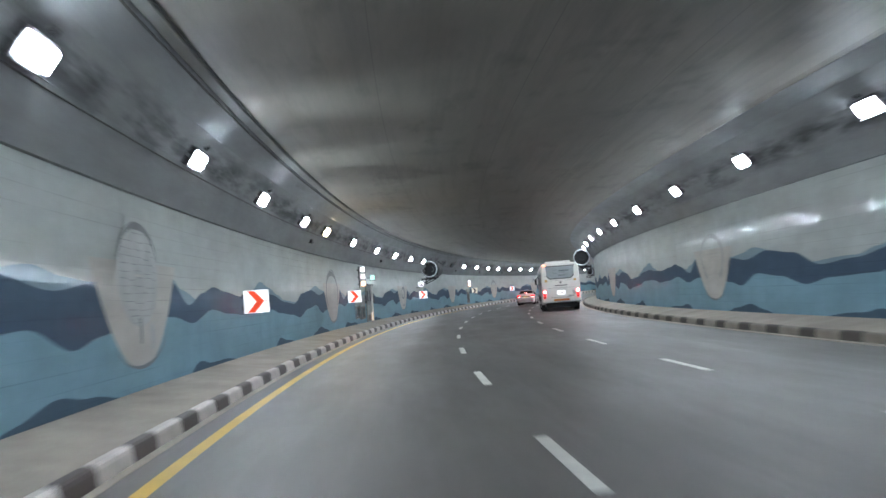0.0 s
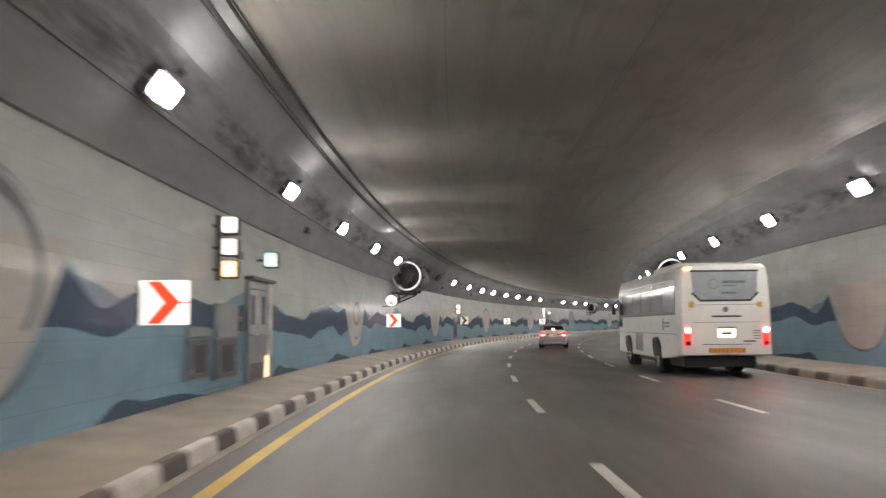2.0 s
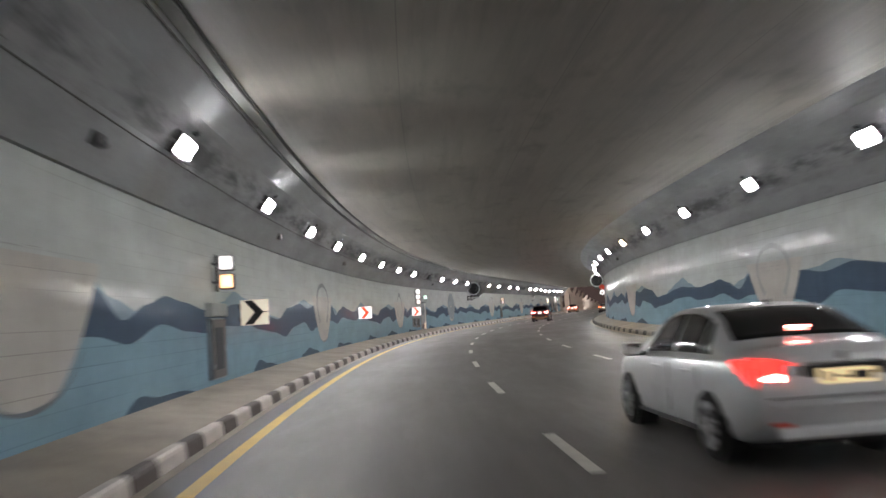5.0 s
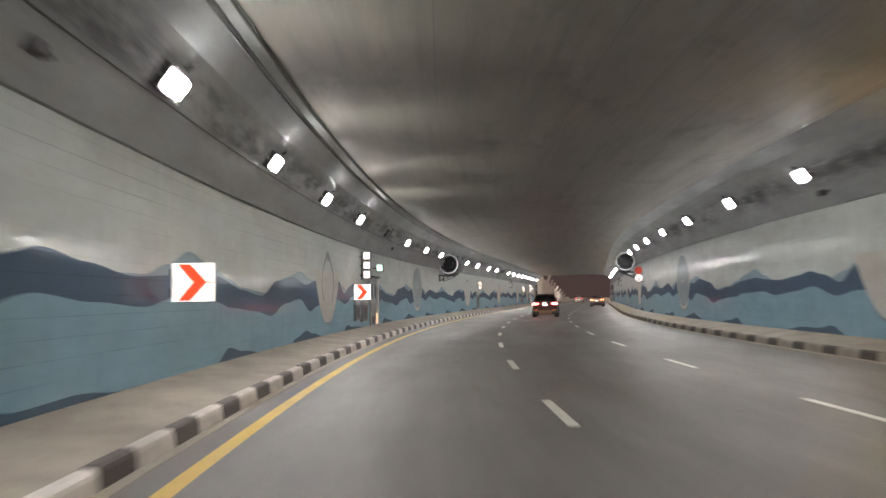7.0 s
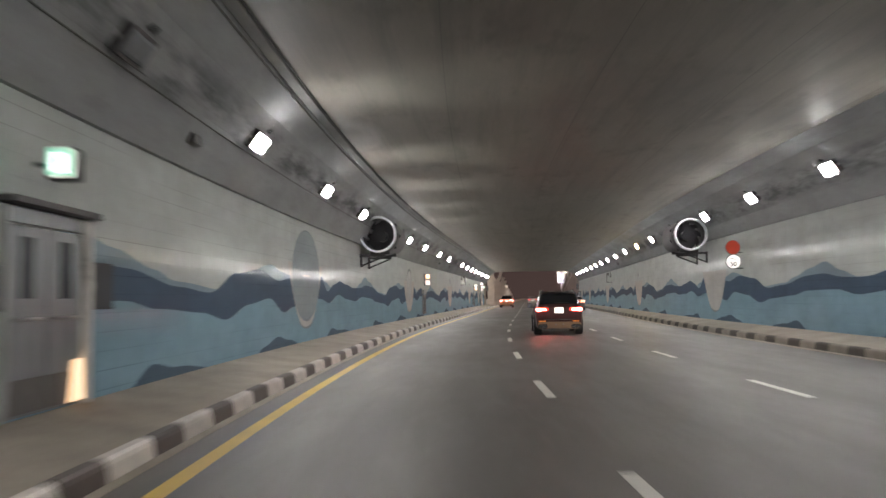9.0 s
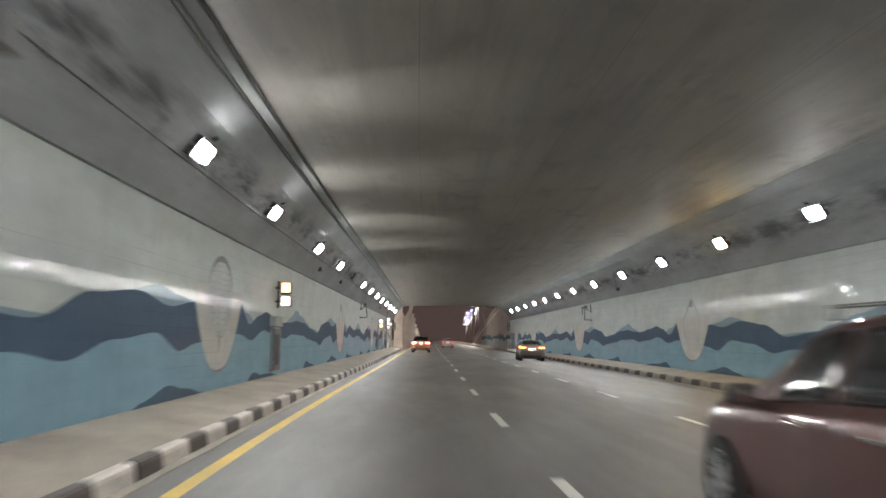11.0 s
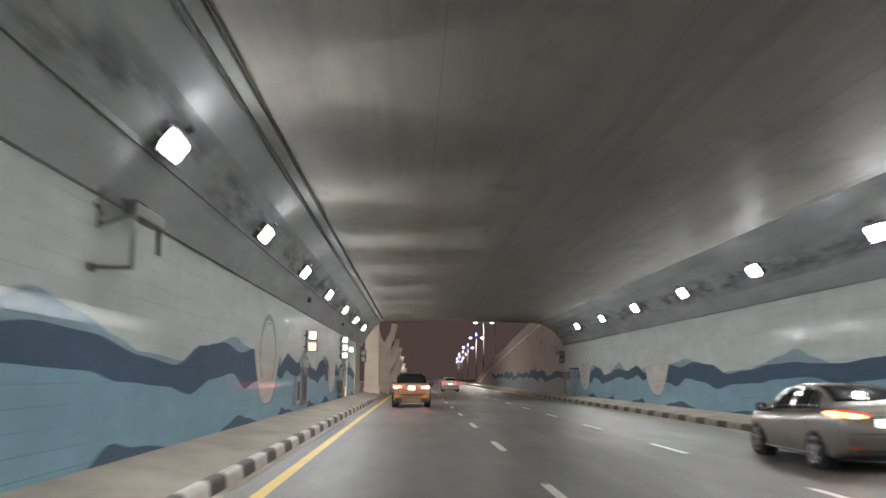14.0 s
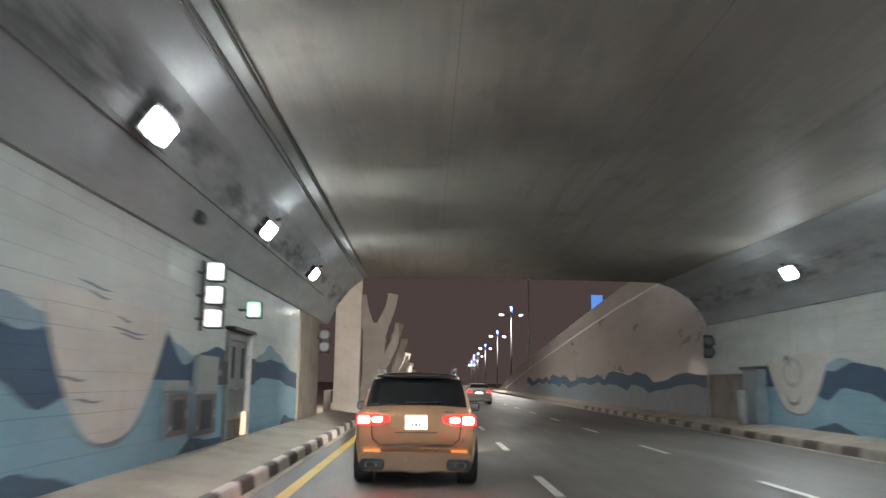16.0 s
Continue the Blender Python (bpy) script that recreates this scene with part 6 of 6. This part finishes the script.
def bus(m):
    L, W, H = 10.4, 2.50, 3.12
    t = thing("bus", "white coach bus with a dark window band and lit tail lights", "bus", m=m)
    st = []
    for y in (0, 0.05, 0.14, 0.4, 1.5, 3, 5, 7, 9, L - 0.5, L - 0.2, L - 0.06, L):
        e = 0.0
        if y < 0.14:
            e = 0.07 * (1 - y / 0.14) ** 2
        if y > L - 0.5:
            e = 0.16 * ((y - (L - 0.5)) / 0.5) ** 2
        w = W / 2 - e
        zb = 0.62 - 0.20 * min(1, max(0, y / 2.2)) if y < 2.2 else 0.42
        pts = [(0, zb), (w - 0.03, zb), (w, zb + 0.04), (w, 1.3), (w, 1.7), (w * 0.985, 2.3), (w * 0.965, 2.75), (w * 0.93, 2.98 - e), (w * 0.85, 3.08 - e), (w * 0.5, H - e), (0, H + 0.02 - e)]
        st.append((y, mirrored(pts)))
    part("body", loft_y(st), M_BUS, t)
    for s in (-1, 1):
        edges = [0.55, 2.15, 3.75, 5.35, 6.95, 8.45, 9.75]
        band_ob = part("window_band", pane([(s * 1.258, 0.50 if s > 0 else 9.85, 1.72), (s * 1.258, 9.85 if s > 0 else 0.50, 1.72),
                                            (s * 1.234, 9.85 if s > 0 else 0.50, 2.72), (s * 1.234, 0.50 if s > 0 else 9.85, 2.72)], 0.012, 0.0), M_BUSGLASS, t, "long dark window band")
        for a, b in zip(edges, edges[1:]):
            c = [(s * 1.266, a + 0.04, 1.80), (s * 1.266, b - 0.04, 1.80), (s * 1.245, b - 0.04, 2.52), (s * 1.245, a + 0.04, 2.52)]
            if s < 0:
                c = [c[1], c[0], c[3], c[2]]
            part("window_pane", pane(c, 0.008), M_BUSPANE, band_ob)
        for y in (2.95, 7.75):
            bm = tube(bmesh.new(), (s * 0.98, y, 0.55), (s * 1.254, y, 0.50), 0.57, 36)
            part("wheel_well", bm, M_BLACK, t)
            wheel(t, s * 1.12, y, 0.48, 0.28, s, 8, 0.60)
        part("skirt_trim", boxed((0.012, 9.2, 0.02), (s * 1.253, 5.0, 1.18)), M_GREY, t)
        for y in (1.4, 4.1, 5.5, 8.9):
            part("side_lamp", boxed((0.02, 0.10, 0.05), (s * 1.256, y, 1.02), 0.008), M_REFLECT, t)
        grille = part("louvre_panel", boxed((0.010, 1.45, 0.66), (s * 1.252, 5.82, 0.86), 0.003), M_BUS, t)
        for k in range(8):
            part("louvre_slot", boxed((0.010, 0.085, 0.58), (s * 1.2585, 5.25 + 0.163 * k, 0.86), 0.004), M_GREY, grille)
        tl = part("tail_light", boxed((0.17, 0.06, 0.52), (s * 1.05, -0.02, 1.12), 0.02), M_TAIL, t, "tall red tail light")
        part("tail_bulb", boxed((0.12, 0.02, 0.13), (s * 1.05, -0.056, 1.28), 0.02), M_TAIL_HOT, tl, "glowing lamp")
        part("lower_lens", boxed((0.13, 0.02, 0.12), (s * 1.05, -0.056, 0.94), 0.02), M_BLACK, tl)
        part("top_marker", boxed((0.20, 0.05, 0.08), (s * 1.0, -0.01, 2.98), 0.02), M_TAIL_ORANGE if s < 0 else M_SIGN, t, "small roof marker lamp")
        part("reflector_square", boxed((0.14, 0.015, 0.14), (s * 0.92, -0.012, 1.98), 0.004), M_LINE_Y, t)
        mir = part("mirror", boxed((0.14, 0.16, 0.42), (s * 1.42, L - 0.30, 2.05), 0.04), M_BLACK, t)
        part("mirror_arm", tube(bmesh.new(), (s * 1.20, L - 0.35, 2.45), (s * 1.42, L - 0.30, 2.25), 0.025, 8), M_BLACK, mir)
    part("door_window", boxed((0.02, 0.75, 1.15), (-1.25, L - 0.95, 1.95), 0.008), M_GLASS, t)
    part("door_frame", boxed((0.015, 0.06, 1.25), (-1.262, L - 1.36, 1.95), 0.004), M_CHROME, t)
    part("rear_window", prism([(-0.86, 2.32), (-0.66, 2.12), (0.66, 2.12), (0.86, 2.32), (0.90, 2.88), (-0.90, 2.88)], -0.012, 0.05), M_WINDOWFILM, t, "filmed rear window")
    seal = part("window_seal", prism([(-0.92, 2.30), (-0.68, 2.065), (0.68, 2.065), (0.92, 2.30), (0.86, 2.32), (0.66, 2.12), (-0.66, 2.12), (-0.86, 2.32)], -0.018, 0.05), M_BLACK, t)
    part("window_seal", boxed((1.86, 0.03, 0.05), (0, -0.004, 2.905), 0.008), M_BLACK, t)
    part("film_emblem", ring(0.15, 0.11, -0.016, -0.004, 24), M_INK2, t).location = (-0.30, 0, 2.55)
    for x, z, w, h in ((0.25, 2.60, 0.62, 0.07), (0.12, 2.50, 0.36, 0.03), (0.10, 2.30, 0.42, 0.05)):
        part("film_bar", boxed((w, 0.006, h), (x, -0.016, z)), M_INK2, t)
    part("engine_lid", boxed((1.75, 0.02, 0.012), (0, -0.004, 1.98)), M_GREY, t)
    part("engine_lid_seam", boxed((1.75, 0.02, 0.012), (0, -0.004, 1.50)), M_GREY, t)
    part("vent_slot", boxed((0.80, 0.02, 0.045), (0.02, -0.008, 1.66), 0.008), M_BLACK, t)
    part("badge", disc(0.075, -0.02, 0.0, 0, 1.85, 20), M_GREY, t)
    plate(t, 0.46, 0.22, 1.20, M_PLATE, ((0.0, 0.0, 0.30, 0.07), (0, 0.07, 0.2, 0.02)), -0.02)
    part("plate_light", boxed((0.50, 0.04, 0.04), (0, -0.02, 1.35), 0.01), M_CHROME, t)
    strip = part("warning_strip", boxed((1.0, 0.02, 0.13), (0, -0.01, 0.735), 0.004), M_LINE_Y, t, "yellow warning strip with slanted bars")
    for k in range(9):
        part("slanted_bar", boxed((0.05, 0.006, 0.12), (-0.44 + 0.11 * k, -0.022, 0.735), 0.0, Matrix.Identity(4)), M_RED, strip)
    part("bumper_step", boxed((1.3, 0.05, 0.02), (0, -0.01, 0.90), 0.006), M_GREY, t)
    for k in range(4):
        part("grille_slat", boxed((0.22, 0.02, 0.022), (0.82, -0.01, 1.06 + 0.07 * k), 0.004), M_GREY, t)
    part("letter_bar", boxed((0.34, 0.01, 0.05), (0.62, -0.006, 0.98)), M_GREY, t)
    part("roof_unit", boxed((1.7, 3.0, 0.22), (0, 3.6, 3.18), 0.09), M_BUS, t, "white roof cooling unit")
    part("roof_hatch", boxed((0.8, 0.7, 0.10), (0, 7.2, 3.15), 0.03), M_BUS, t)
    for z, w in ((1.50, 0.62), (1.40, 0.55)):
        part("letter_bar", boxed((0.006, w, 0.05), (-1.256, 1.55, z)), M_INK2, t)
    part("side_emblem", boxed((0.006, 0.16, 0.34), (-1.256, 2.05, 1.46), 0.0), M_INK, t)
    part("windscreen", pane([(1.0, L - 0.01, 1.35), (-1.0, L - 0.01, 1.35), (-0.95, L - 0.06, 2.75), (0.95, L - 0.06, 2.75)], 0.02), M_GLASS, t)
    part("underbody", boxed((2.0, 9.0, 0.30), (0, 5.2, 0.40), 0.03), M_BLACK, t)
    part("axle", tube(bmesh.new(), (-0.95, 2.95, 0.5), (0.95, 2.95, 0.5), 0.09, 12), M_BLACK, t)
    return t


low_beams(suv(stand(238.9, -0.86), M_BRONZE, "bronze metallic suv with lit red tail lights and chrome roof rails", M_TAIL_HOT), 4.63)
suv(stand(158.3, 3.1), M_MAROON, "dark maroon suv with lit red tail lights", M_TAIL_HOT)
sedan(stand(76.7, 3.22), M_SILVER, "silver sedan with lit red tail lights", M_PLATE_Y, M_TAIL_HOT, 0, True)
sedan(stand(211.2, 6.95, 0, -3), M_TAUPE, "grey-brown metallic sedan with orange-red tail lights", M_PLATE, M_TAIL_ORANGE, 1)
sedan(stand(284.2, 2.9), M_PEARL, "pale silver sedan far ahead on the open road", M_PLATE, M_TAIL, 0)
bus(stand(47.8, 6.95))
# ---------------------------------------------------------------- kerb stones, alternately black and white


def kerb_mesh(material, length=0.965):
    bm = bmesh.new()
    prof = [(0.012, -0.2), (0.012, 0.02), (0, 0.14), (-0.012, 0.178), (-0.045, 0.202), (-0.135, 0.207), (-0.135, -0.2)]
    a = [bm.verts.new((x, -length / 2, z)) for x, z in prof]
    b = [bm.verts.new((x, length / 2, z)) for x, z in prof]
    for j in range(len(prof)):
        k = (j + 1) % len(prof)
        bm.faces.new((a[j], a[k], b[k], b[j]))
    bm.faces.new(a[::-1])
    bm.faces.new(b)
    bmesh.ops.recalc_face_normals(bm, faces=bm.faces)
    me = bpy.data.meshes.new("kerb_stone")
    bm.to_mesh(me)
    bm.free()
    me.materials.append(material)
    return me


stones = {0: (kerb_mesh(M_KERB_W, 1.08), kerb_mesh(M_KERB_B, 0.85)), 180: (kerb_mesh(M_KERB_W2, 1.08), kerb_mesh(M_KERB_B2, 0.85))}
for name, d, turn, first in (("kerb_left", KERB_L, 0, -14.3), ("kerb_right", KERB_R, 180, -15.0)):
    kerb = thing(name, "dusty black and white concrete kerb" if turn else "black and white painted concrete kerb", "kerb", kind="structure")
    for i in range(300):
        s = first + i * 0.975
        ob = new("kerb_stone", stones[turn][i % 2])
        ob.parent = kerb
        ob.matrix_basis = stand(s, d + random.uniform(-0.006, 0.006), random.uniform(-0.006, 0.004), turn + random.uniform(-0.3, 0.3))
    far = sweep([(d, -0.2), (d, 0.18), (d + (0.135 if turn else -0.135), 0.205), (d + (0.135 if turn else -0.135), -0.2)], first + 299.6 * 0.975, 700, 4.0)
    ob = part("kerb_run", far, M_KERB_W2 if turn else M_KERB_W, kerb)
    ob["kind"] = "stuff"
